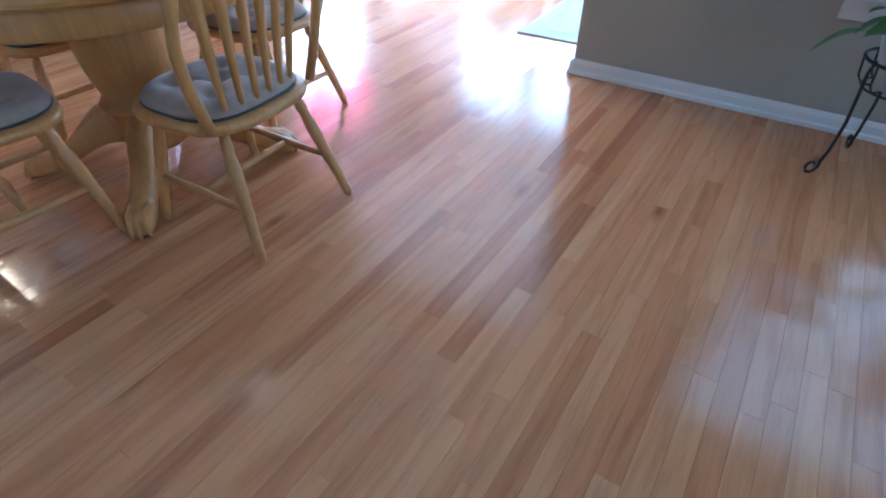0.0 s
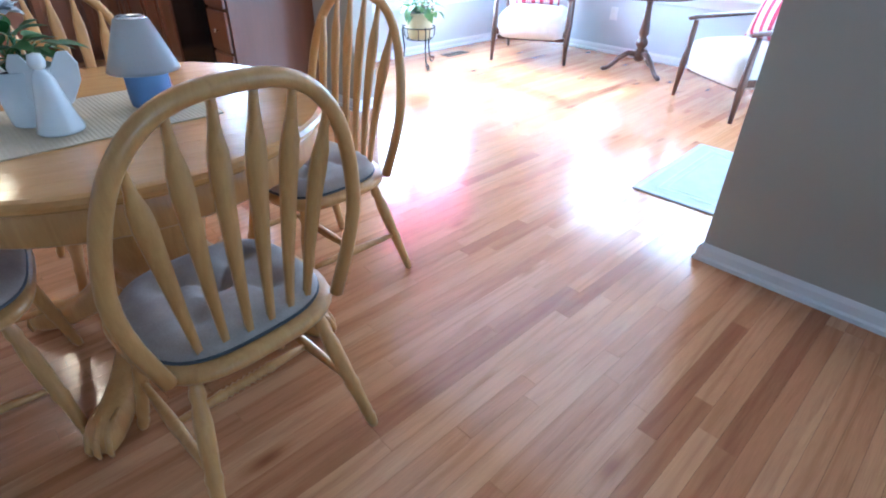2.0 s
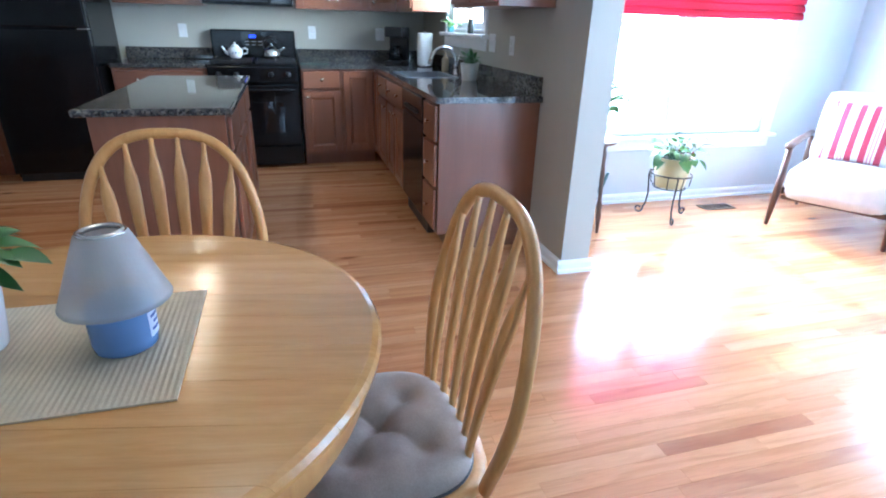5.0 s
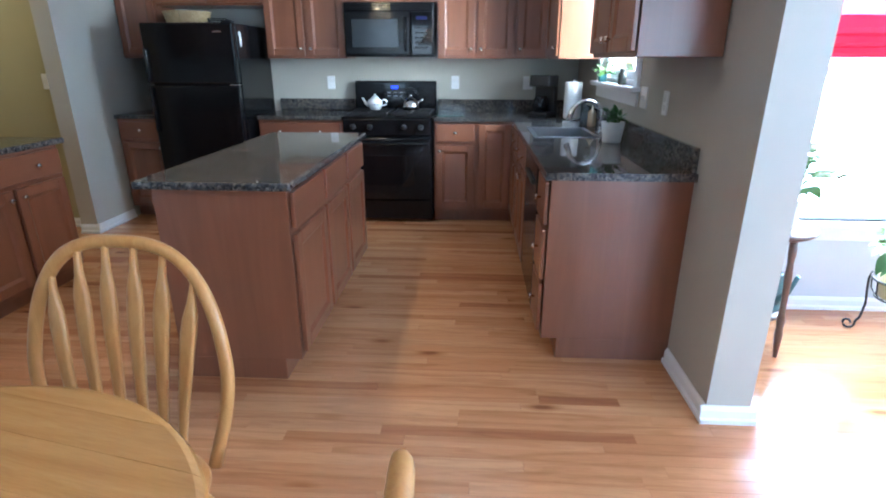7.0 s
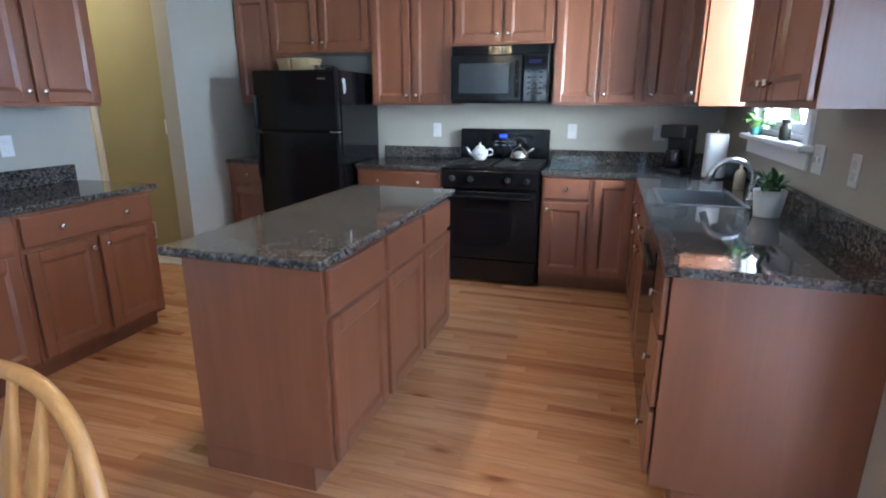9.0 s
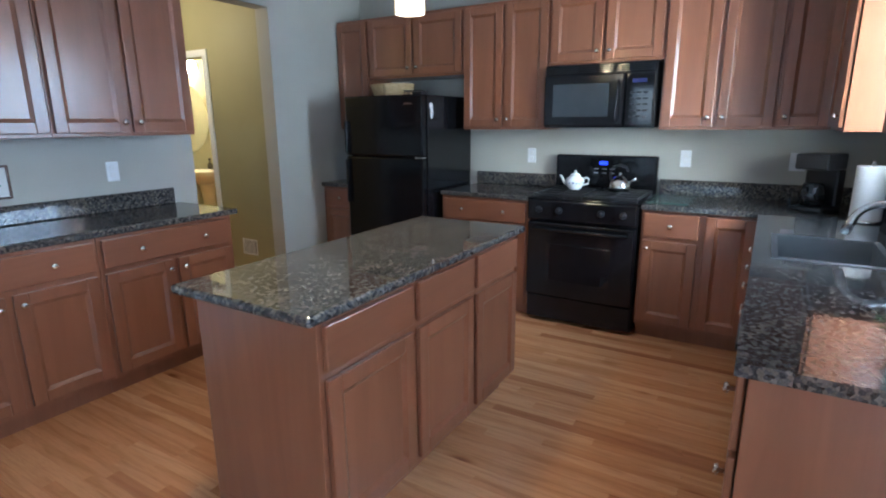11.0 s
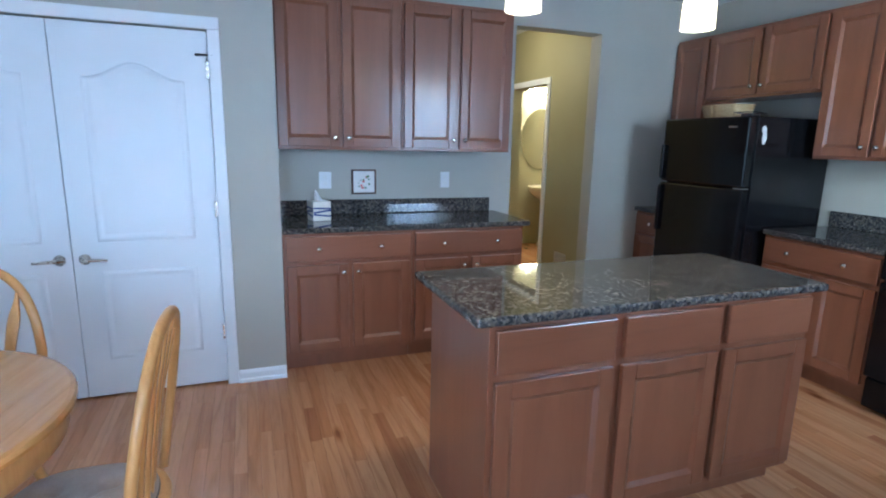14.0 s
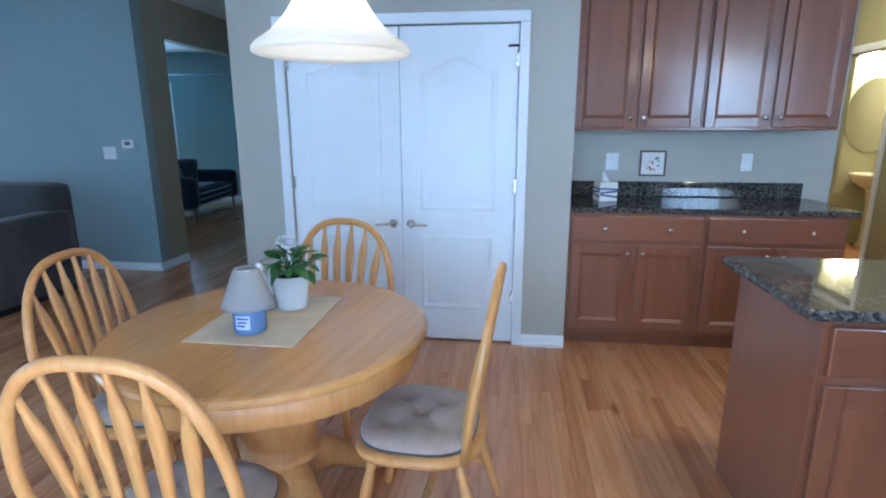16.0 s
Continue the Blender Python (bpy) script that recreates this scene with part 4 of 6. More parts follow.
def chair_parts():
    """A bow-back Windsor chair: the seat's middle at 0, 0; it faces -y; its back at +y."""
    root = empty("dining_chair")
    bm = bmesh.new()
    n = 40
    rings = []
    for inset, z in ((0.02, 0.388), (0.004, 0.394), (0.0, 0.406), (0.004, 0.42), (0.03, 0.4235), (0.12, 0.416)):
        ring = []
        for k in range(n):
            a = 2 * math.pi * k / n
            c, s = math.cos(a), math.sin(a)
            e = 0.62
            hx = 0.23 + 0.014 * (-s)
            x = hx * math.copysign(abs(c) ** e, c)
            y = 0.213 * math.copysign(abs(s) ** e, s)
            f = 1 - inset / 0.21
            ring.append((x * f, y * f, z))
        rings.append(ring)
    ring_skin(bm, rings)
    obj("seat", bm, OAK, root)

    def hoop(u):
        """The bow from one side of the seat over to the other, u from 0 to 1."""
        a = math.pi * u
        x = -0.256 * math.copysign(abs(math.cos(a)) ** 0.72, math.cos(a))
        h = 0.55 * math.sin(a) ** 0.62
        squeeze = 1.0 - 0.22 * max(0.0, 1 - h / 0.25) ** 1.5
        return Vector((x * squeeze, 0.165 + 0.085 * (h / 0.55) ** 1.15, 0.417 + h))

    bm = bmesh.new()
    pts = [hoop(i / 44) for i in range(45)]
    tube(bm, pts, 0.0165, 10, flat=0.85, up=(0, 1, 0.3))
    obj("bow", bm, OAK, root, smooth=True)
    for i in range(6):
        f = (i - 2.5) / 2.5
        x0, x1 = f * 0.125, f * 0.18
        lo, hi = 0.0, 0.5
        for _ in range(24):
            mid = (lo + hi) / 2
            if hoop(mid).x < -abs(x1):
                lo = mid
            else:
                hi = mid
        top = hoop(lo)
        a, b = Vector((x0, 0.168 - 0.018 * f * f, 0.419)), Vector((x1, top.y, top.z))
        bm = bmesh.new()
        prof = [(0.0, 0.0065), (0.12, 0.008), (0.3, 0.011), (0.6, 0.0165), (0.72, 0.0185), (0.80, 0.0165), (0.88, 0.0085), (0.94, 0.006), (1.0, 0.0058)]
        bow = Vector((0, -0.02, 0))
        rings = []
        for u, wd in prof:
            p = a.lerp(b, u) - bow * math.sin(math.pi * u) * -0.6
            th = 0.0058
            rings.append([p + Vector((-wd, -th, 0)), p + Vector((-wd * 0.6, -th - 0.002, 0)), p + Vector((wd * 0.6, -th - 0.002, 0)), p + Vector((wd, -th, 0)), p + Vector((wd, th, 0)), p + Vector((-wd, th, 0))])
        ring_skin(bm, rings)
        obj("arrow_spindle", bm, OAK, root)
    feet = {}
    for sx in (-1, 1):
        for sy in (-1, 1):
            a = Vector((sx * 0.145, sy * 0.135, 0.395))
            b = Vector((sx * (0.218 if sy > 0 else 0.215), sy * (0.245 if sy > 0 else 0.20), 0.0))
            feet[sx, sy] = (a, b)
            us = [0, 0.10, 0.14, 0.18, 0.22, 0.30, 0.48, 0.58, 0.62, 0.66, 0.80, 0.86, 0.89, 0.92, 0.97, 1.0]
            rs = [0.013, 0.015, 0.0185, 0.0145, 0.017, 0.0205, 0.0195, 0.017, 0.0205, 0.017, 0.0155, 0.0165, 0.0135, 0.0165, 0.0135, 0.011]
            bm = bmesh.new()
            tube(bm, [a.lerp(b, u) for u in us], rs, 10)
            obj("leg", bm, OAK, root, smooth=True)
    mids = []
    for sx in (-1, 1):
        p = feet[sx, -1][0].lerp(feet[sx, -1][1], 0.56)
        q = feet[sx, 1][0].lerp(feet[sx, 1][1], 0.60)
        bm = bmesh.new()
        tube(bm, [p.lerp(q, u) for u in (0, 0.2, 0.5, 0.8, 1)], [0.008, 0.011, 0.015, 0.011, 0.008], 8)
        obj("stretcher", bm, OAK, root, smooth=True)
        mids.append(p.lerp(q, 0.5))
    bm = bmesh.new()
    us = [0, 0.15, 0.28] + [0.33 + 0.02125 * j for j in range(17)] + [0.72, 0.85, 1]
    rs = [0.008, 0.011, 0.013] + [0.0165 if j % 2 == 0 else 0.0105 for j in range(17)] + [0.013, 0.011, 0.008]
    tube(bm, [mids[0].lerp(mids[1], u) for u in us], rs, 8)
    obj("stretcher", bm, OAK, root, smooth=True)
    return root


def chair_cushion():
    """A tufted pad, its foot at 0, 0, 0."""
    bm = bmesh.new()
    n, m2 = 48, 14
    tufts = [(-0.085, -0.075), (0.085, -0.075), (-0.085, 0.075), (0.085, 0.075), (0.0, 0.0)]

    def top(x, y, edge):
        h = 0.036 * (1 - edge ** 5) ** 0.5
        for tx, ty in tufts:
            d2 = (x - tx) ** 2 + (y - ty) ** 2
            h -= 0.020 * math.exp(-d2 / 0.0011) + 0.006 * math.exp(-d2 / 0.006)
        h -= 0.006 * math.exp(-min(abs(x - y), abs(x + y)) ** 2 / 0.00012) * (1 - edge)
        return 0.014 + max(0.0, h)

    rows = []
    for j in range(m2 + 1):
        f = max(0.02, j / m2)
        row = []
        for k in range(n):
            a = 2 * math.pi * k / n
            c, s = math.cos(a), math.sin(a)
            x = f * 0.205 * math.copysign(abs(c) ** 0.66, c)
            y = f * 0.192 * math.copysign(abs(s) ** 0.66, s)
            row.append((x, y, top(x, y, f)))
        rows.append(row)
    rows.append([(x * 0.985, y * 0.985, 0.002) for x, y, z in rows[-1]])
    ring_skin(bm, rows)
    root = empty("seat_cushion")
    obj("pad", bm, GREYC, root, smooth=True)
    bm = bmesh.new()
    rim = []
    for k in range(n):
        a = 2 * math.pi * k / n
        c, s = math.cos(a), math.sin(a)
        rim.append((0.206 * math.copysign(abs(c) ** 0.66, c), 0.193 * math.copysign(abs(s) ** 0.66, s)))
    ring_skin(bm, [[(x * f, y * f, z) for x, y in rim] for f, z in ((0.97, 0.0005), (1.0, 0.0015), (1.006, 0.005), (1.0, 0.0085), (0.985, 0.0095))])
    tagged(obj("edge_band", bm, cloth("cushion_band_dark", (0.075, 0.072, 0.072), (0.05, 0.048, 0.048)), root, smooth=True), "dark edge band")
    return root


CHAIRS = [(-1.328, 1.05, -86.3), (-1.82, 1.60, 2.0), (-2.36, 1.082, 87.1), (-1.82, 0.555, 170.0)]
proto = chair_parts()
tagged(proto, "blond oak bow-back Windsor chair with arrow spindles", "chair", "chairs round the table")
pad = chair_cushion()
tagged(pad, "grey-blue tufted cushion tied on a chair seat", "cushion", "cushions on the chairs")
for k, (cx, cy, turn) in enumerate(CHAIRS):
    m = pose(cx, cy, 0, 0, 0, turn)
    mp = m @ pose(0, -0.01, 0.4235)
    if k == 0:
        proto.matrix_basis, pad.matrix_basis = m, mp
    else:
        copy_thing(proto, m)
        copy_thing(pad, mp)


def pendant_lamp():
    root = empty("pendant_lamp", pose(-2.14, 1.22, -0.068))
    bm = bmesh.new()
    prof = [(0.0348, 1.885), (0.0522, 1.875), (0.074, 1.845), (0.0957, 1.8), (0.1261, 1.755), (0.1653, 1.715), (0.2018, 1.69), (0.2114, 1.678), (0.2114, 1.668), (0.2053, 1.664), (0.1966, 1.678), (0.1566, 1.705), (0.1175, 1.745), (0.087, 1.79), (0.0653, 1.835), (0.0435, 1.865), (0.0313, 1.872)]
    lathe(bm, prof, 48, ends=False)
    obj("shade", bm, SHADEG, root, smooth=True)
    bm = bmesh.new()
    lathe(bm, [(0.0, 1.87), (0.042, 1.872), (0.046, 1.90), (0.03, 1.93), (0.012, 1.95), (0.008, 1.96), (0.008, 2.5), (0.06, CEIL_Z + 0.02), (0.065, CEIL_Z + 0.052)], 20)
    obj("stem", bm, NICKEL, root, smooth=True)
    bm = bmesh.new()
    lathe(bm, [(0.012, 1.87), (0.015, 1.83), (0.03, 1.78), (0.032, 1.755), (0.02, 1.73), (0.0, 1.725)], 14)
    g = obj("light_bulb", bm, glow("bulb_glow", (1.0, 0.85, 0.6), 12), root, smooth=True)
    g.visible_shadow = False
    return tagged(root, "lit frosted bell-shaped glass pendant lamp", "lamp")


def shade_glass():
    m, nt, b = shader("frosted_shade_glass", (0.85, 0.83, 0.78), 0.35)
    tr = nt.nodes.new("ShaderNodeBsdfTranslucent")
    tr.inputs[0].default_value = (0.92, 0.88, 0.80, 1)
    mx = nt.nodes.new("ShaderNodeMixShader")
    mx.inputs[0].default_value = 0.6
    b.inputs["Emission Color"].default_value = (1.0, 0.90, 0.72, 1)
    b.inputs["Emission Strength"].default_value = 0.12
    out = nt.nodes["Material Output"]
    nt.links.new(b.outputs[0], mx.inputs[1])
    nt.links.new(tr.outputs[0], mx.inputs[2])
    nt.links.new(mx.outputs[0], out.inputs[0])
    return m


SHADEG = shade_glass()
pendant_lamp()

# ---- small things ----


def leaf_mesh(name, length, width, droop, fold, mat, notch=False):
    """One curved leaf from the origin along +y."""
    bm = bmesh.new()
    n = 7
    rows = []
    for i in range(n):
        u = i / (n - 1)
        w = width * (math.sin(math.pi * u ** 0.8) ** 0.8 if 0 < u < 1 else 0.02) * (1.25 - 0.5 * u if notch else 1)
        y = length * u
        z = -droop * length * u * u
        rows.append([bm.verts.new((-w, y, z + fold * w)), bm.verts.new((0, y, z)), bm.verts.new((w, y, z + fold * w))])
    for a, b in zip(rows, rows[1:]):
        for k in range(2):
            f = bm.faces.new((a[k], a[k + 1], b[k + 1], b[k]))
            f.smooth = True
    me = bpy.data.meshes.new(name)
    bm.to_mesh(me)
    bm.free()
    me.materials.append(mat)
    return me


def plant(root, at, count, meshes, seed, reach=0.03, tilt=(10, 70), size=(0.7, 1.1), stem=0.1, stem_mat=None):
    """Leaves on thin stalks from one crown; each leaf is a part."""
    rng = random.Random(seed)
    bm = bmesh.new()
    for i in range(count):
        yaw = i * 137.5 + rng.uniform(-25, 25)
        t = radians(rng.uniform(*tilt))
        d = Vector((-math.sin(radians(yaw)) * math.sin(t), math.cos(radians(yaw)) * math.sin(t), math.cos(t)))
        base = Vector(at) + Vector((rng.uniform(-reach, reach), rng.uniform(-reach, reach), 0))
        ln = stem * rng.uniform(0.5, 1.2)
        tip = base + d * ln
        tube(bm, [base, base.lerp(tip, 0.5) + Vector((0, 0, 0.01)), tip], [0.003, 0.0025, 0.002], 5)
        ob = new("leaf", rng.choice(meshes))
        ob.parent = root
        s = rng.uniform(*size)
        ob.matrix_basis = pose(*tip, 0, 0, yaw) @ pose(0, 0, 0, 90 - math.degrees(t) - rng.uniform(15, 50), rng.uniform(-20, 20), 0) @ Matrix.Diagonal((s, s, s, 1))
    obj("stalks", bm, stem_mat or LEAF, root, smooth=True)


LEAF_A = [leaf_mesh("leaf", 0.11, 0.035, 0.3, 0.3, LEAF), leaf_mesh("leaf", 0.13, 0.032, 0.5, 0.25, LEAF)]
LEAF_B = [leaf_mesh("leaf", 0.09, 0.04, 0.35, 0.2, LEAFL, True), leaf_mesh("leaf", 0.11, 0.045, 0.5, 0.2, LEAFL, True)]
LEAF_C = [leaf_mesh("leaf", 0.20, 0.028, 0.5, 0.35, LEAF), leaf_mesh("leaf", 0.24, 0.026, 0.8, 0.3, LEAF)]
LEAF_S = [leaf_mesh("leaf", 0.05, 0.009, 0.1, 0.5, LEAF), leaf_mesh("leaf", 0.06, 0.008, 0.0, 0.5, LEAF)]
PETAL = [leaf_mesh("petal", 0.022, 0.012, 0.4, 0.3, WHITEM)]


def pot(root, r0, r1, h, mat, name="pot"):
    bm = bmesh.new()
    lathe(bm, [(r0, 0.0), (r0 + 0.002, 0.003), (r1, h), (r1 - 0.006, h + 0.001), (r1 - 0.01, h - 0.02), (0.0, h - 0.022)], 28)
    obj(name, bm, mat, root, smooth=False)
    bm = bmesh.new()
    lathe(bm, [(0.0, h - 0.0215), (r1 - 0.012, h - 0.0205), (r1 - 0.014, h - 0.015), (0.0, h - 0.012)], 20)
    obj("soil", bm, SOIL, root, smooth=True)


# -- on the dining table --
TZ = 0.747


def table_runner():
    bm = bmesh.new()
    x0, x1, y0, y1 = -1.985, -1.618, 0.765, 1.255
    n = 96
    ridges = []
    for i in range(n + 1):
        y = y0 + (y1 - y0) * i / n
        ridges.append([bm.verts.new((x, y, TZ + z)) for x, z in ((x0, 0.0005), (x0, 0.0032 + 0.0008 * (i % 2)), (x1, 0.0032 + 0.0008 * (i % 2)), (x1, 0.0005))])
    for a, b in zip(ridges, ridges[1:]):
        for k in range(4):
            bm.faces.new((a[k], a[(k + 1) % 4], b[(k + 1) % 4], b[k]))
    bm.faces.new(ridges[0])
    bm.faces.new(list(reversed(ridges[-1])))
    return tagged(obj("table_runner", bm, JUTE), "ribbed beige woven mat on the dining table", "mat")


table_runner()


def candle_jar():
    root = empty("candle_jar", pose(-1.795, 1.148, TZ + 0.0048))
    bm = bmesh.new()
    lathe(bm, [(0.044, 0.0), (0.05, 0.004), (0.052, 0.02), (0.052, 0.082), (0.048, 0.09), (0.042, 0.09), (0.04, 0.07), (0.0, 0.069)], 32)
    obj("jar", bm, BLUEJ, root, smooth=False)
    bm = bmesh.new()
    lathe(bm, [(0.036, 0.212), (0.04, 0.208), (0.083, 0.098), (0.086, 0.09), (0.082, 0.09), (0.079, 0.098), (0.036, 0.203), (0.033, 0.21)], 40, ends=False)
    obj("shade", bm, FROST, root, smooth=True)
    bm = bmesh.new()
    lathe(bm, [(0.031, 0.205), (0.036, 0.207), (0.037, 0.213), (0.03, 0.216), (0.026, 0.212)], 24, ends=False)
    obj("top_ring", bm, STEEL, root, smooth=True)
    bm = bmesh.new()
    for k in range(9):
        a0, a1 = radians(63 + k * 6), radians(69 + k * 6)
        q = [bm.verts.new((0.0528 * math.cos(a), 0.0528 * math.sin(a), z)) for a, z in ((a0, 0.022), (a1, 0.022), (a1, 0.068), (a0, 0.068))]
        bm.faces.new(q)
    obj("label", bm, gloss("label_paper", (0.55, 0.62, 0.75), 0.5), root, smooth=True)
    bm = bmesh.new()
    for z, k0, k1 in ((0.056, 1, 8), (0.044, 2, 7), (0.032, 1, 6)):
        for k in range(k0, k1):
            a0, a1 = radians(63 + k * 6), radians(69 + k * 6)
            q = [bm.verts.new((0.0534 * math.cos(a), 0.0534 * math.sin(a), zz)) for a, zz in ((a0, z), (a1, z), (a1, z + 0.006), (a0, z + 0.006))]
            bm.faces.new(q)
    obj("label_print", bm, gloss("label_ink", (0.04, 0.08, 0.28), 0.5), root)
    return tagged(root, "blue candle jar with a frosted glass shade", "candle")


def frost():
    m, nt, b = shader("frosted_glass", (0.60, 0.60, 0.60), 0.3)
    tr = nt.nodes.new("ShaderNodeBsdfTranslucent")
    tr.inputs[0].default_value = (0.52, 0.53, 0.54, 1)
    tp = nt.nodes.new("ShaderNodeBsdfTransparent")
    mx, my = nt.nodes.new("ShaderNodeMixShader"), nt.nodes.new("ShaderNodeMixShader")
    mx.inputs[0].default_value, my.inputs[0].default_value = 0.4, 0.5
    nt.links.new(b.outputs[0], mx.inputs[1])
    nt.links.new(tr.outputs[0], mx.inputs[2])
    nt.links.new(mx.outputs[0], my.inputs[1])
    nt.links.new(tp.outputs[0], my.inputs[2])
    nt.links.new(my.outputs[0], nt.nodes["Material Output"].inputs[0])
    v = coords(nt, (1, 1, 1))
    bump(nt, b, noise_tex(nt, v, 90, 3), 0.4, 0.004)
    return m


FROST = frost()
candle_jar()


def table_plant():
    root = empty("potted_plant", pose(-1.835, 0.90, TZ + 0.0048))
    pot(root, 0.052, 0.068, 0.125, WHITEP)
    plant(root, (0, 0, 0.12), 30, LEAF_A, 3, 0.025, (8, 72), (0.45, 0.75), 0.075)
    rng = random.Random(8)
    for c in ((0.012, 0.005, 0.245), (-0.012, 0.018, 0.238), (0.03, -0.02, 0.232)):
        for k in range(16):
            ob = new("petal", PETAL[0])
            ob.parent = root
            ob.matrix_basis = pose(*c, rng.uniform(5, 80), 0, k * 137.5) @ Matrix.Scale(1.5, 4)
    return tagged(root, "white-flowered green plant in a white pot on the table", "plant")


table_plant()


def statuette():
    """A plain winged white figurine: a cone, a knob and two rounded plates."""
    root = empty("figurine", pose(-1.728, 0.922, TZ + 0.0048, 0, 0, 70) @ Matrix.Scale(1.1, 4))
    bm = bmesh.new()
    lathe(bm, [(0.042, 0.0), (0.044, 0.004), (0.034, 0.04), (0.024, 0.085), (0.02, 0.105), (0.014, 0.118), (0.009, 0.125)], 24)
    obj("body", bm, WHITEP, root, smooth=True)
    bm = bmesh.new()
    lathe(bm, [(0.006, 0.122), (0.014, 0.13), (0.016, 0.141), (0.012, 0.153), (0.0, 0.157)], 18)
    obj("top", bm, WHITEP, root, smooth=True)
    for s in (-1, 1):
        bm = bmesh.new()
        out = [(0.008, 0.03), (0.035, 0.05), (0.058, 0.09), (0.062, 0.125), (0.05, 0.15), (0.032, 0.15), (0.016, 0.125), (0.006, 0.10)]
        ring_skin(bm, [[(s * x, 0.018 + 0.25 * x, z) for x, z in out], [(s * x, 0.024 + 0.25 * x, z) for x, z in out]])
        obj("wing", bm, WHITEP, root, 0.002)
    return tagged(root, "small white winged porcelain figurine", "figurine")


statuette()

# -- kitchen counters --


def cutting_board():
    bm = bmesh.new()
    box(bm, -0.20, 0.20, -0.125, 0.125, 0.0, 0.005)
    ob = obj("cutting_board", bm, gloss("board_green_glass", (0.06, 0.10, 0.085), 0.1), None, 0.002)
    ob.matrix_basis = pose(-6.30, 1.715, 0.9165)
    return tagged(ob, "green tempered glass cutting board on the granite", "cutting board")


cutting_board()


def teapot():
    root = empty("teapot", pose(-6.36, 1.03, 0.9445, 0, 0, 90))
    bm = bmesh.new()
    lathe(bm, [(0.04, 0.0), (0.045, 0.004), (0.06, 0.03), (0.068, 0.055), (0.062, 0.08), (0.04, 0.095), (0.036, 0.098), (0.038, 0.10), (0.03, 0.112), (0.012, 0.12), (0.006, 0.124), (0.01, 0.131), (0.007, 0.138), (0.0, 0.14)], 28)
    tube(bm, [(-0.055, 0, 0.035), (-0.085, 0, 0.055), (-0.10, 0, 0.085), (-0.115, 0, 0.10)], [0.018, 0.013, 0.009, 0.007], 10)
    tube(bm, [(0.055, 0, 0.075), (0.085, 0, 0.09), (0.105, 0, 0.075), (0.10, 0, 0.045), (0.062, 0, 0.035)], 0.007, 8)
    obj("pot_body", bm, WHITEP, root, smooth=True)
    bm = bmesh.new()
    rng = random.Random(4)
    for k in range(16):
        a = radians(k * 22.5 + rng.uniform(-6, 6))
        z = 0.045 + rng.uniform(-0.012, 0.018)
        r = 0.0685
        c = Vector((r * math.cos(a), r * math.sin(a), z))
        t = Vector((-math.sin(a), math.cos(a), 0))
        s = rng.uniform(0.005, 0.009)
        q = [c + t * s * math.cos(b) + Vector((0, 0, s * math.sin(b))) for b in (0, 1.05, 2.1, 3.14, 4.19, 5.24)]
        bm.faces.new([bm.verts.new(p) for p in q])
    tagged(obj("flower_decor", bm, gloss("decor_blue", (0.10, 0.16, 0.28), 0.3), root), "small painted blue flowers", kind="stuff")
    return tagged(root, "white porcelain teapot with painted flowers", "teapot")


teapot()


def kettle():
    root = empty("kettle", pose(-6.40, 1.345, 0.9445, 0, 0, 90))
    bm = bmesh.new()
    lathe(bm, [(0.07, 0.0), (0.076, 0.005), (0.078, 0.03), (0.07, 0.065), (0.05, 0.09), (0.035, 0.098), (0.03, 0.104), (0.012, 0.11), (0.008, 0.12), (0.012, 0.128), (0.0, 0.132)], 28)
    tube(bm, [(0.06, 0, 0.05), (0.095, 0, 0.08), (0.115, 0, 0.095)], [0.017, 0.012, 0.01], 10)
    obj("vessel", bm, STEEL, root, smooth=True)
    bm = bmesh.new()
    tube(bm, [(-0.062, 0, 0.075), (-0.07, 0, 0.13), (-0.05, 0, 0.17), (0.0, 0, 0.185), (0.04, 0, 0.17), (0.055, 0, 0.14)], [0.006, 0.007, 0.009, 0.009, 0.009, 0.007], 8)
    obj("handle", bm, BLACKM, root, smooth=True)
    return tagged(root, "polished steel kettle with black handle on the range", "kettle")


kettle()


def coffee_maker():
    root = empty("coffee_maker", pose(-6.23, 2.50, BZ1 + 0.001, 0, 0, 60))
    boxes("body", BLACKM, [(-0.09, 0.09, -0.11, 0.11, 0, 0.03), (-0.09, 0.09, 0.03, 0.11, 0.03, 0.24), (-0.09, 0.09, -0.10, 0.11, 0.24, 0.33)], root, 0.012)
    bm = bmesh.new()
    lathe(bm, [(0.055, 0.033), (0.065, 0.05), (0.068, 0.10), (0.055, 0.15), (0.045, 0.165)], 20, (0, -0.045, 0))
    tube(bm, [(0, -0.10, 0.14), (0, -0.14, 0.13), (0, -0.14, 0.07), (0, -0.11, 0.06)], 0.008, 8)
    obj("carafe", bm, BLACKG, root, smooth=True)
    return tagged(root, "black drip coffee maker in the counter's corner", "coffee maker")


coffee_maker()


def paper_towels():
    root = empty("paper_towel_roll", pose(-5.93, 2.70, BZ1 + 0.001))
    bm = bmesh.new()
    lathe(bm, [(0.075, 0.0), (0.075, 0.008), (0.008, 0.012), (0.008, 0.30), (0.012, 0.305), (0.0, 0.315)], 24)
    obj("holder", bm, STEEL, root, smooth=False)
    bm = bmesh.new()
    lathe(bm, [(0.02, 0.013), (0.066, 0.013), (0.068, 0.02), (0.068, 0.28), (0.066, 0.287), (0.02, 0.287)], 32)
    obj("roll", bm, cloth("paper_white", (0.82, 0.82, 0.81), (0.77, 0.77, 0.76), 160), root)
    return tagged(root, "white paper towel roll on a steel holder", "paper towels")


paper_towels()


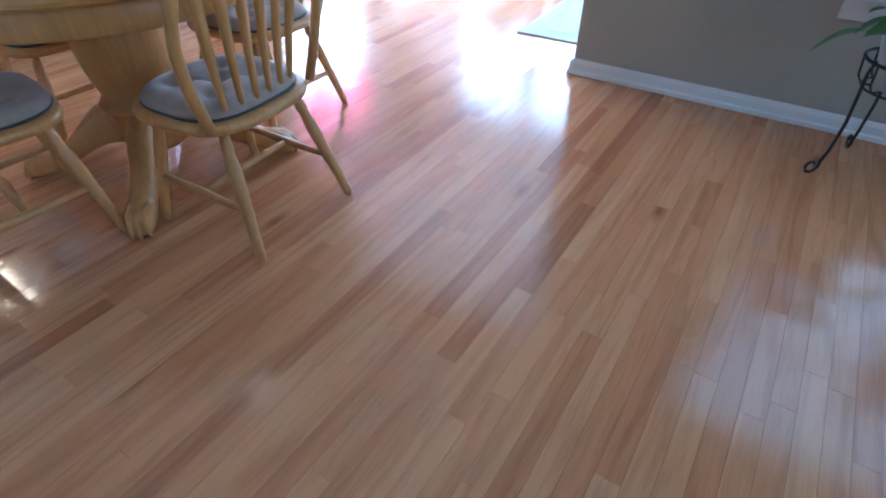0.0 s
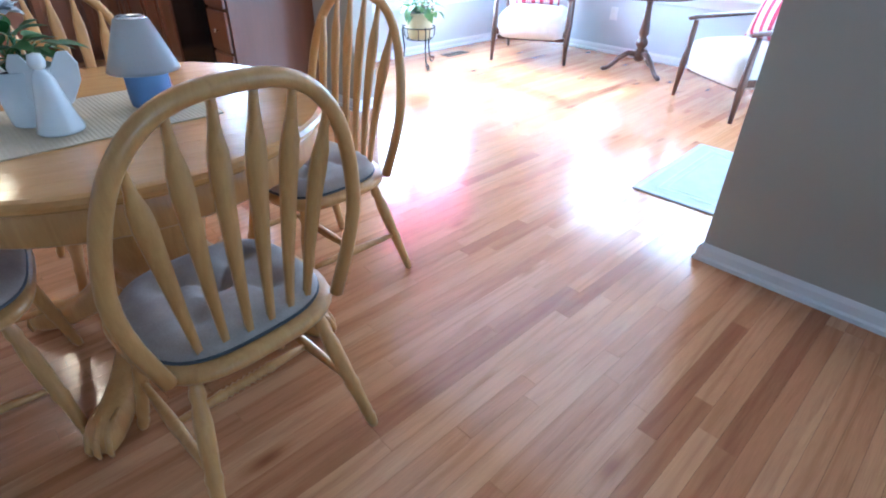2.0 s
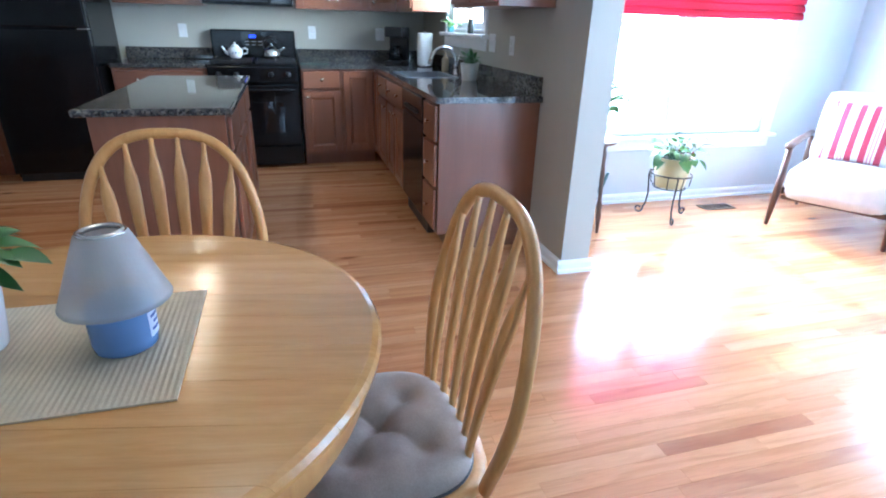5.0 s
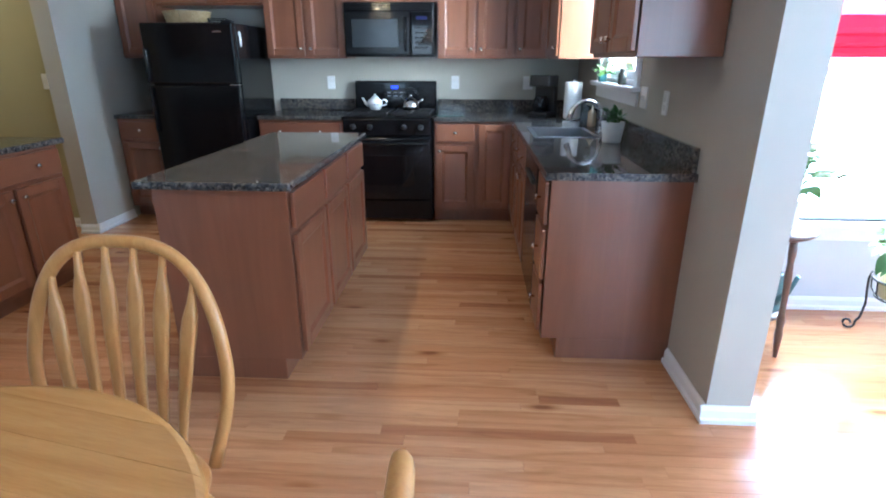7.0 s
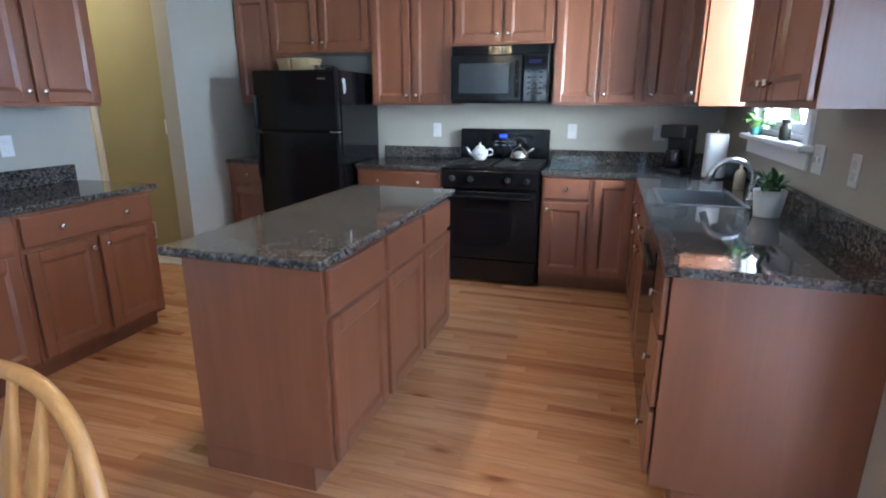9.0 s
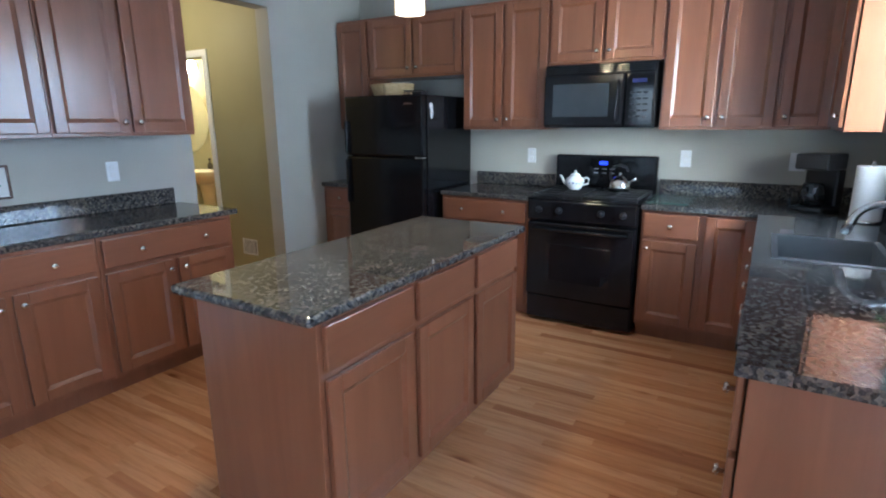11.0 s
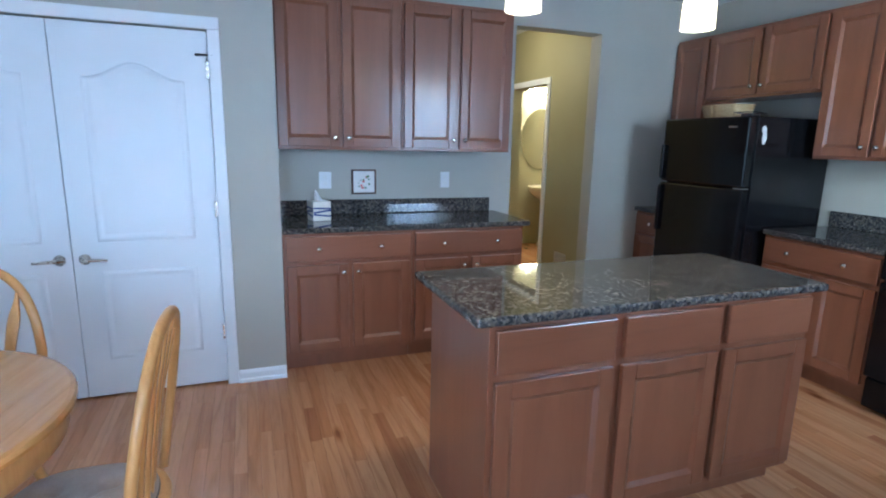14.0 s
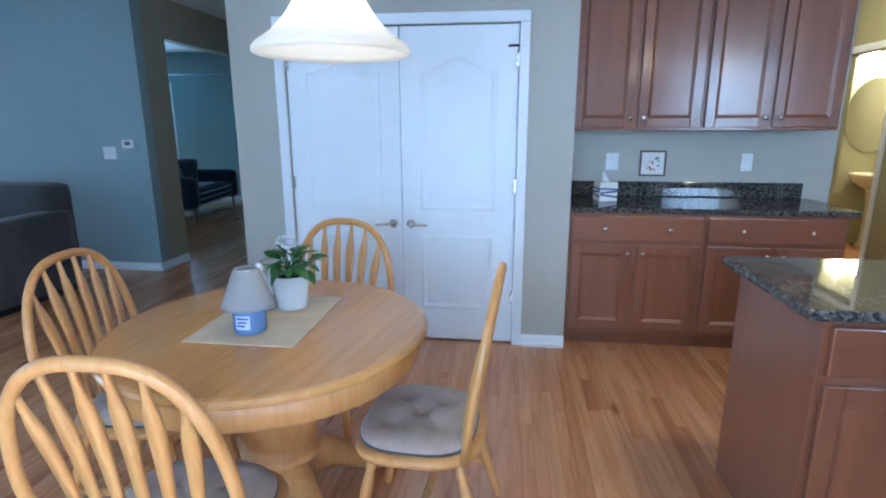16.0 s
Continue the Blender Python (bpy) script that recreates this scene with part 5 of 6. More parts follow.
def soap():
    bm = bmesh.new()
    lathe(bm, [(0.026, 0.0), (0.03, 0.005), (0.03, 0.09), (0.02, 0.11), (0.009, 0.116), (0.009, 0.14)], 18)
    tube(bm, [(0, 0, 0.135), (0, 0, 0.155), (0, -0.035, 0.152)], [0.006, 0.005, 0.004], 8)
    ob = obj("soap_bottle", bm, gloss("soap_beige", (0.50, 0.40, 0.26), 0.2), None, smooth=False)
    ob.matrix_basis = pose(-5.45, 2.76, BZ1 + 0.001)
    return tagged(ob, "beige soap bottle with pump beside the sink", "soap bottle")


soap()


def succulent():
    root = empty("succulent", pose(-4.66, 2.715, BZ1 + 0.001))
    pot(root, 0.05, 0.066, 0.115, gloss("pot_grey_white", (0.62, 0.62, 0.60), 0.4))
    plant(root, (0, 0, 0.10), 38, LEAF_S, 11, 0.035, (0, 60), (0.8, 1.3), 0.06)
    return tagged(root, "small green succulent in a pale pot by the sink", "plant")


succulent()


def sponge():
    ob = boxes("sponge", cloth("sponge_yellow", (0.75, 0.68, 0.08), (0.65, 0.58, 0.05), 90), [(-5.325, -5.275, 2.35, 2.43, 0.749, 0.78)], None, 0.008)
    return tagged(ob, "yellow sponge lying in the steel sink", "sponge")


sponge()


def tissue_box():
    root = empty("tissue_box", pose(-3.26, -0.93, BZ1 + 0.001, 0, 0, 12))
    boxes("carton", gloss("carton_white", (0.72, 0.68, 0.62), 0.5), [(-0.06, 0.06, -0.06, 0.06, 0, 0.125)], root, 0.003)
    bm = bmesh.new()
    for z, a in ((0.03, -8), (0.055, 6), (0.075, -3)):
        for side in range(4):
            m = pose(0, 0, 0, 0, 0, 90 * side)
            q = [m @ Vector((x, -0.0606, z + x * math.sin(radians(a)) + dz)) for x, dz in ((-0.058, 0), (0.058, 0), (0.058, 0.012), (-0.058, 0.012))]
            bm.faces.new([bm.verts.new(p) for p in q])
    obj("printed_bands", bm, gloss("print_navy", (0.05, 0.07, 0.22), 0.5), root)
    bm = bmesh.new()
    rings = []
    for i in range(6):
        z = 0.124 + 0.013 * i
        rings.append([((0.022 + 0.012 * math.sin(3 * a + i)) * (1 - 0.13 * i) * math.cos(a) + 0.004 * i, (0.014 + 0.006 * math.cos(2 * a + i)) * (1 - 0.1 * i) * math.sin(a), z + 0.008 * math.sin(2 * a + i)) for a in [2 * math.pi * k / 14 for k in range(14)]])
    ring_skin(bm, rings)
    obj("tissue", bm, WHITEM, root, smooth=True)
    return tagged(root, "patterned tissue box with a tissue pulled up", "tissue box")


tissue_box()


def framed_art():
    root = empty("framed_picture", pose(-3.61, -1.19, 1.145, 0, 0, 180))
    s = 0.088
    boxes("frame", WALNUT, [(-s, s, -0.02, 0, s - 0.012, s), (-s, s, -0.02, 0, -s, -s + 0.012), (-s, -s + 0.012, -0.02, 0, -s + 0.012, s - 0.012), (s - 0.012, s, -0.02, 0, -s + 0.012, s - 0.012)], root, 0.002)
    boxes("paper", gloss("paper_cream", (0.75, 0.73, 0.70), 0.6), [(-s + 0.012, s - 0.012, -0.012, -0.004, -s + 0.012, s - 0.012)], root)
    rng = random.Random(2)
    reds, greens = gloss("painted_red", (0.55, 0.06, 0.05), 0.6), gloss("painted_green", (0.12, 0.22, 0.10), 0.6)
    for mat, n in ((reds, 7), (greens, 11)):
        for k in range(n):
            bm = bmesh.new()
            cx, cz, r = rng.uniform(-0.04, 0.04), rng.uniform(-0.045, 0.04), rng.uniform(0.005, 0.011)
            bm.faces.new([bm.verts.new((cx + r * math.cos(a) * rng.uniform(0.7, 1), -0.0126 - 0.00004 * k, cz + r * math.sin(a) * rng.uniform(0.6, 1))) for a in [2 * math.pi * j / 8 for j in range(8)]])
            obj("painted_flower", bm, mat, root)
    return tagged(root, "small framed flower picture hanging above the counter", "picture")


framed_art()


def plate(m, w, h, label, slots=2, kind="outlet"):
    root = empty("wall_" + kind, m)
    boxes("cover_plate", WHITEM, [(-w / 2, w / 2, -0.007, 0, -h / 2, h / 2)], root, 0.003)
    n = max(1, round(w / 0.06))
    for k in range(n):
        cx = (k - (n - 1) / 2) * 0.046
        if kind == "outlet":
            boxes("socket", WHITEP, [(cx - 0.016, cx + 0.016, -0.0095, -0.006, z - 0.014, z + 0.014) for z in (-0.021, 0.021)], root, 0.002)
        else:
            boxes("toggle", WHITEP, [(cx - 0.006, cx + 0.006, -0.017, -0.006, -0.012, 0.012)], root, 0.002)
    return tagged(root, label, kind, kind + "s on the walls")


OUT = "white wall outlet with cover plate"
SWI = "white light switch with cover plate"
plate(pose(-6.65, 0.57, 1.165, 0, 0, 90), 0.072, 0.117, OUT)
plate(pose(-6.65, 1.735, 1.17, 0, 0, 90), 0.072, 0.117, OUT)
plate(pose(-6.65, 2.405, 1.168, 0, 0, 90), 0.09, 0.117, OUT)
plate(pose(-4.61, 2.86, 1.17), 0.118, 0.117, SWI, kind="switch")
plate(pose(-4.255, 2.86, 1.166), 0.072, 0.117, OUT)
plate(pose(-3.338, -1.19, 1.156, 0, 0, 180), 0.085, 0.117, OUT)
plate(pose(-4.228, -1.19, 1.156, 0, 0, 180), 0.072, 0.117, OUT)
plate(pose(-5.72, -1.46, 1.20, 0, 0, 90), 0.10, 0.117, SWI, kind="switch")
plate(pose(1.17, -2.02, 1.15, 0, 0, 180), 0.13, 0.117, SWI, kind="switch")
plate(pose(-3.19, 5.90, 0.37), 0.075, 0.117, OUT)


def thermostat():
    root = empty("thermostat", pose(0.96, -2.02, 1.235, 0, 0, 180))
    boxes("case", WHITEM, [(-0.06, 0.06, -0.026, 0, -0.04, 0.04)], root, 0.008)
    boxes("screen", gloss("lcd_grey", (0.12, 0.15, 0.14), 0.2), [(-0.03, 0.03, -0.0275, -0.0255, -0.012, 0.022)], root, 0.001)
    return tagged(root, "white wall thermostat with small grey screen", "thermostat")


thermostat()


def register(name, m, w, h, label, mat):
    root = empty(name, m)
    boxes("frame", mat, [(-w / 2, w / 2, -h / 2, -h / 2 + 0.014, 0, 0.006), (-w / 2, w / 2, h / 2 - 0.014, h / 2, 0, 0.006), (-w / 2, -w / 2 + 0.014, -h / 2 + 0.014, h / 2 - 0.014, 0, 0.006), (w / 2 - 0.014, w / 2, -h / 2 + 0.014, h / 2 - 0.014, 0, 0.006)], root, 0.002)
    boxes("louvres", mat, [(-w / 2 + 0.014 + k * 0.0165, -w / 2 + 0.0215 + k * 0.0165, -h / 2 + 0.014, h / 2 - 0.014, 0.001, 0.0045) for k in range(int((w - 0.03) / 0.0165))], root)
    # thin black sheet stands for the shaded hollow behind the louvres
    boxes("dark_backing", BLACKM, [(-w / 2 + 0.01, w / 2 - 0.01, -h / 2 + 0.01, h / 2 - 0.01, 0.0004, 0.0012)], root)
    return tagged(root, label, "vent")


register("floor_register", pose(-4.16, 4.66, 0.0005, 0, 0, 90), 0.28, 0.12, "dark metal floor vent in the oak boards", gloss("register_brown", (0.10, 0.06, 0.035), 0.4))
register("wall_vent", pose(-5.72, -1.86, 0.30, 90, 0, 90), 0.20, 0.15, "white wall air vent near the hall floor", WHITEM)


def basket():
    root = empty("basket", pose(-6.20, -0.50, 1.637))
    bm = bmesh.new()
    n = 40
    for j in range(9):
        z = 0.004 + j * 0.012
        f = 0.85 + 0.15 * j / 8
        ring = [((0.14 * f + 0.003 * (-1) ** (k // 2 + j)) * math.cos(2 * math.pi * k / n), (0.19 * f + 0.003 * (-1) ** (k // 2 + j)) * math.sin(2 * math.pi * k / n), z) for k in range(n + 1)]
        tube(bm, ring, 0.0065, 6)
    obj("weave", bm, wood("wicker", [(0.3, (0.40, 0.28, 0.13)), (0.7, (0.55, 0.42, 0.24))], "x", 0.6), root, smooth=True)
    bm = bmesh.new()
    rings = [[(r * math.cos(2 * math.pi * k / n), r * 1.36 * math.sin(2 * math.pi * k / n), z) for k in range(n)] for r, z in ((0.115, 0.002), (0.134, 0.09), (0.130, 0.09), (0.111, 0.006))]
    ring_skin(bm, rings)
    obj("lining", bm, cloth("wicker_lining", (0.42, 0.32, 0.18)), root, smooth=True)
    return tagged(root, "oval wicker basket on top of the refrigerator", "basket")


basket()


def wire_rack():
    bm = bmesh.new()
    for z in (0.004, 0.035):
        tube(bm, [(-0.10, -0.07, z), (0.10, -0.07, z), (0.10, 0.07, z), (-0.10, 0.07, z), (-0.10, -0.07, z)], 0.0035, 6)
    for k in range(7):
        x = -0.09 + 0.03 * k
        tube(bm, [(x, -0.07, 0.035), (x, -0.07, 0.004), (x, 0.07, 0.004), (x, 0.07, 0.035)], 0.0028, 6)
    ob = obj("wire_rack", bm, BLACKM, None, smooth=True)
    ob.matrix_basis = pose(-6.05, -0.17, 1.637, 0, 0, 20)
    return tagged(ob, "small dark wire rack on top of the refrigerator", "rack")


wire_rack()


def magnet():
    bm = bmesh.new()
    out = [(-0.02, 0.05), (0.0, 0.06), (0.018, 0.045), (0.022, 0.015), (0.03, -0.02), (0.015, -0.055), (-0.002, -0.06), (-0.012, -0.025), (-0.008, 0.01), (-0.022, 0.025)]
    ring_skin(bm, [[(x, 0.0, z) for x, z in out], [(x, -0.005, z) for x, z in out]])
    ob = obj("magnet", bm, WHITEM, None, 0.001)
    ob.matrix_basis = pose(-5.95, 0.0315, 1.52, 0, 0, 180)
    return tagged(ob, "white shaped magnet on the refrigerator's side", "magnet")


magnet()


def kitchen_pendant(name, x, y, z):
    root = empty(name, pose(x, y, 0))
    bm = bmesh.new()
    lathe(bm, [(0.03, z + 0.16), (0.05, z + 0.15), (0.062, z + 0.10), (0.066, z), (0.062, z), (0.058, z + 0.10), (0.046, z + 0.145), (0.028, z + 0.155)], 32, ends=False)
    obj("shade", bm, SHADEG, root, smooth=True)
    bm = bmesh.new()
    lathe(bm, [(0.0, z + 0.15), (0.03, z + 0.155), (0.032, z + 0.19), (0.012, z + 0.21), (0.006, z + 0.22), (0.006, CEIL_Z - 0.03), (0.05, CEIL_Z - 0.02), (0.052, CEIL_Z)], 18)
    obj("stem", bm, NICKEL, root, smooth=True)
    bm = bmesh.new()
    lathe(bm, [(0.012, z + 0.15), (0.02, z + 0.10), (0.03, z + 0.06), (0.024, z + 0.03), (0.0, z + 0.02)], 14)
    g = obj("light_bulb", bm, glow("pendant_bulb_glow", (1.0, 0.80, 0.5), 45), root, smooth=True)
    g.visible_shadow = False
    tagged(root, "lit white glass pendant lamp over the island", "lamp", "pendants over the island")


kitchen_pendant("island_pendant", -4.56, 0.81, 1.90)
kitchen_pendant("island_pendant", -3.785, 0.78, 1.90)


# -- window over the sink --
def sill_plant():
    root = empty("sill_plant", pose(-5.55, 2.83, 1.2205))
    pot(root, 0.025, 0.034, 0.05, gloss("pot_teal", (0.10, 0.30, 0.30), 0.3))
    plant(root, (0, 0, 0.04), 22, LEAF_B, 21, 0.012, (5, 75), (0.35, 0.6), 0.07, LEAFL)
    return tagged(root, "small green plant on the kitchen window sill", "plant")


sill_plant()


def sill_jar():
    bm = bmesh.new()
    lathe(bm, [(0.022, 0.0), (0.026, 0.006), (0.026, 0.06), (0.018, 0.075), (0.018, 0.085), (0.022, 0.088), (0.022, 0.10), (0.0, 0.102)], 20)
    ob = obj("spice_jar", bm, gloss("jar_dark", (0.06, 0.06, 0.05), 0.2), None, smooth=False)
    ob.matrix_basis = pose(-5.05, 2.84, 1.2205)
    return tagged(ob, "small dark jar on the kitchen window sill", "jar")


sill_jar()


# -- sunroom --
def roman_shade():
    root = empty("roman_shade", pose(-4.398, 3.39, 0, 0, 0, 90))
    bm = bmesh.new()
    rows = [[bm.verts.new((1.86 * k / 12, -0.006 - 0.004 * (k % 2) * (z < 2.1), z)) for k in range(13)] for z in (2.17, 2.0, 1.8, 1.57)]
    for a, b in zip(rows, rows[1:]):
        for k in range(12):
            bm.faces.new((a[k], a[k + 1], b[k + 1], b[k]))
    obj("upper_cloth", bm, REDSHADE, root, smooth=True)
    prof = [(-0.006, 1.575), (-0.022, 1.55), (-0.036, 1.515), (-0.034, 1.485), (-0.012, 1.482), (-0.03, 1.47), (-0.04, 1.445), (-0.036, 1.43), (-0.012, 1.428), (-0.03, 1.42), (-0.042, 1.40), (-0.04, 1.375), (-0.014, 1.375), (-0.002, 1.44), (-0.002, 1.57)]
    bm = bmesh.new()
    ring_skin(bm, [[(x, y + 0.002 * math.sin(7 * x), z + 0.003 * math.sin(4.1 * x)) for y, z in prof] for x in [1.86 * k / 14 for k in range(15)]])
    for f in bm.faces:
        f.smooth = False
    obj("gathered_folds", bm, REDSHADE, root)
    return tagged(root, "red fabric roman shade half drawn over the window", "shade")


def red_shade():
    m, nt, b = shader("red_shade_fabric", (0.40, 0.03, 0.06), 0.8)
    tr = nt.nodes.new("ShaderNodeBsdfTranslucent")
    tr.inputs[0].default_value = (0.50, 0.05, 0.105, 1)
    mx = nt.nodes.new("ShaderNodeMixShader")
    mx.inputs[0].default_value = 0.5
    nt.links.new(b.outputs[0], mx.inputs[1])
    nt.links.new(tr.outputs[0], mx.inputs[2])
    nt.links.new(mx.outputs[0], nt.nodes["Material Output"].inputs[0])
    v = coords(nt, (1, 1, 1))
    bump(nt, b, noise_tex(nt, v, 300, 2), 0.3, 0.002)
    return m


REDSHADE = red_shade()
roman_shade()


def soft_block(bm, x0, x1, y0, y1, z0, z1, puff=0.02, n=8):
    """A cushion-like block with bulging faces."""
    v, f = box(bm, x0, x1, y0, y1, z0, z1)
    edges = {e for face in f for e in face.edges}
    bmesh.ops.subdivide_edges(bm, edges=list(edges), cuts=n, use_grid_fill=True)
    c = Vector(((x0 + x1) / 2, (y0 + y1) / 2, (z0 + z1) / 2))
    h = Vector(((x1 - x0) / 2, (y1 - y0) / 2, (z1 - z0) / 2))
    for w in bm.verts:
        p = w.co - c
        u = [max(-1, min(1, p[i] / h[i])) for i in range(3)]
        if max(abs(k) for k in u) > 1.001:
            continue
        for i in range(3):
            if abs(abs(u[i]) - 1) < 1e-4:
                j, k = (i + 1) % 3, (i + 2) % 3
                w.co[i] += math.copysign(puff, u[i]) * (1 - u[j] ** 4) * (1 - u[k] ** 4)
    r = min(h) * 0.35
    for w in bm.verts:
        p = w.co - c
        over = [max(0, abs(p[i]) - (h[i] - r)) for i in range(3)]
        d = math.sqrt(sum(o * o for o in over))
        if d > r and sum(o > 0 for o in over) > 1:
            for i in range(3):
                if over[i] > 0:
                    w.co[i] = c[i] + math.copysign(h[i] - r + over[i] * r / d, p[i])


def armchair(m, label):
    """Mid-century armchair: faces -y, 0.70 wide."""
    root = empty("armchair", m)
    bm = bmesh.new()
    soft_block(bm, -0.29, 0.29, -0.335, 0.26, 0.205, 0.435, 0.025)
    obj("seat", bm, CREAM, root, smooth=True)
    bm = bmesh.new()
    soft_block(bm, -0.295, 0.295, -0.055, 0.055, -0.02, 0.48, 0.015)
    back = obj("backrest", bm, CREAM, root, smooth=True)
    back.matrix_basis = pose(0, 0.27, 0.42, -14, 0, 0)
    for s in (-1, 1):
        bm = bmesh.new()
        tube(bm, [(s * 0.345, -0.34, 0.0), (s * 0.335, -0.325, 0.25), (s * 0.33, -0.30, 0.55)], [0.014, 0.026, 0.019], 10)
        obj("front_leg", bm, WALNUT, root, smooth=True)
        bm = bmesh.new()
        tube(bm, [(s * 0.31, 0.40, 0.0), (s * 0.315, 0.33, 0.25), (s * 0.325, 0.27, 0.57)], [0.014, 0.024, 0.018], 10)
        obj("rear_leg", bm, WALNUT, root, smooth=True)
        bm = bmesh.new()
        tube(bm, [(s * 0.33, -0.36, 0.560), (s * 0.335, -0.30, 0.572), (s * 0.335, 0.0, 0.585), (s * 0.33, 0.30, 0.60)], [0.024, 0.032, 0.03, 0.024], 12, flat=0.5)
        obj("arm", bm, WALNUT, root, smooth=True)
        boxes("side_rail", WALNUT, [(s * 0.31 - 0.012, s * 0.31 + 0.012, -0.30, 0.32, 0.23, 0.28)], root, 0.004)
    boxes("front_rail", WALNUT, [(-0.31, 0.31, -0.295, -0.27, 0.19, 0.222)], root, 0.004)
    return tagged(root, label, "armchair", "cream armchairs in the sunroom")


PILLOW = stripes("pillow_stripes", "x", 0.17, [(0.0, (0.74, 0.68, 0.66)), (0.12, (0.46, 0.05, 0.09)), (0.34, (0.74, 0.66, 0.64)), (0.42, (0.58, 0.26, 0.30)), (0.47, (0.74, 0.70, 0.68)), (0.53, (0.58, 0.24, 0.28)), (0.58, (0.74, 0.68, 0.66)), (0.66, (0.48, 0.06, 0.10)), (0.88, (0.74, 0.70, 0.68))])


def pillow(m):
    bm = bmesh.new()
    n = 14
    s = 0.21
    grid = {}
    for side in (1, -1):
        for i in range(n + 1):
            for j in range(n + 1):
                u, v = 2 * i / n - 1, 2 * j / n - 1
                edge = i in (0, n) or j in (0, n)
                if edge and side == -1:
                    grid[side, i, j] = grid[1, i, j]
                    continue
                x = s * u * (1 - 0.06 * (1 - v * v))
                z = s * v * (1 - 0.06 * (1 - u * u))
                y = side * 0.07 * ((1 - u * u) * (1 - v * v)) ** 0.45
                grid[side, i, j] = bm.verts.new((x, y, z))
        for i in range(n):
            for j in range(n):
                bm.faces.new([grid[side, a, b] for a, b in ((i, j), (i + 1, j), (i + 1, j + 1), (i, j + 1))])
    ob = obj("throw_pillow", bm, PILLOW, None, smooth=True)
    ob.matrix_basis = m
    return tagged(ob, "red and white striped pillow on an armchair", "pillow", "striped pillows")


for m in (pose(-3.626, 5.21, 0, 0, 0, 30.2), pose(-1.553, 5.06, 0, 0, 0, -32.3)):
    armchair(m, "cream upholstered armchair with dark walnut arms")
    pillow(m @ pose(0.0, 0.10, 0.655, -18, 0, 0))


def tripod_table(m, label):
    root = empty("pedestal_table", m)
    bm = bmesh.new()
    lathe(bm, [(0.0, 0.625), (0.35, 0.625), (0.368, 0.63), (0.372, 0.638), (0.365, 0.645), (0.34, 0.644), (0.0, 0.642)], 48, ends=False)
    obj("tabletop", bm, WALNUT, root)
    bm = bmesh.new()
    lathe(bm, [(0.06, 0.625), (0.06, 0.61), (0.03, 0.59), (0.024, 0.56), (0.03, 0.46), (0.04, 0.38), (0.045, 0.33), (0.028, 0.30), (0.05, 0.27), (0.052, 0.24), (0.03, 0.21), (0.045, 0.18), (0.045, 0.12), (0.02, 0.10)], 24)
    obj("column", bm, WALNUT, root, smooth=True)
    for k in range(3):
        bm = bmesh.new()
        tube(bm, [(0.03, 0, 0.16), (0.10, 0, 0.165), (0.17, 0, 0.12), (0.22, 0, 0.06), (0.26, 0, 0.03), (0.295, 0, 0.022), (0.31, 0, 0.014)], [0.026, 0.025, 0.021, 0.018, 0.018, 0.021, 0.012], 10)
        ob = obj("foot", bm, WALNUT, root, smooth=True)
        ob.rotation_euler = (0, 0, radians(95 + 120 * k))
    return tagged(root, label, "table")


tripod_table(pose(-2.575, 5.37, 0), "round dark walnut tilt-top pedestal table")


def red_pot_plant():
    root = empty("red_pot_plant", pose(-2.60, 5.30, 0.6465))
    bm = bmesh.new()
    lathe(bm, [(0.09, 0.0), (0.095, 0.004), (0.095, 0.008), (0.0, 0.008)], 28)
    obj("saucer", bm, glass("saucer_glass", (0.85, 0.92, 0.95), 0.05), root, smooth=True)
    bm = bmesh.new()
    lathe(bm, [(0.048, 0.0085), (0.05, 0.012), (0.068, 0.105), (0.072, 0.107), (0.072, 0.125), (0.065, 0.125), (0.062, 0.105), (0.0, 0.103)], 28)
    obj("pot", bm, REDPOT, root)
    bm = bmesh.new()
    lathe(bm, [(0.0, 0.104), (0.06, 0.106), (0.058, 0.111), (0.0, 0.114)], 18)
    obj("soil", bm, SOIL, root)
    plant(root, (0, 0, 0.11), 34, LEAF_C, 31, 0.03, (8, 76), (0.55, 0.9), 0.22)
    return tagged(root, "green leafy plant in a red pot on the table", "plant")


red_pot_plant()


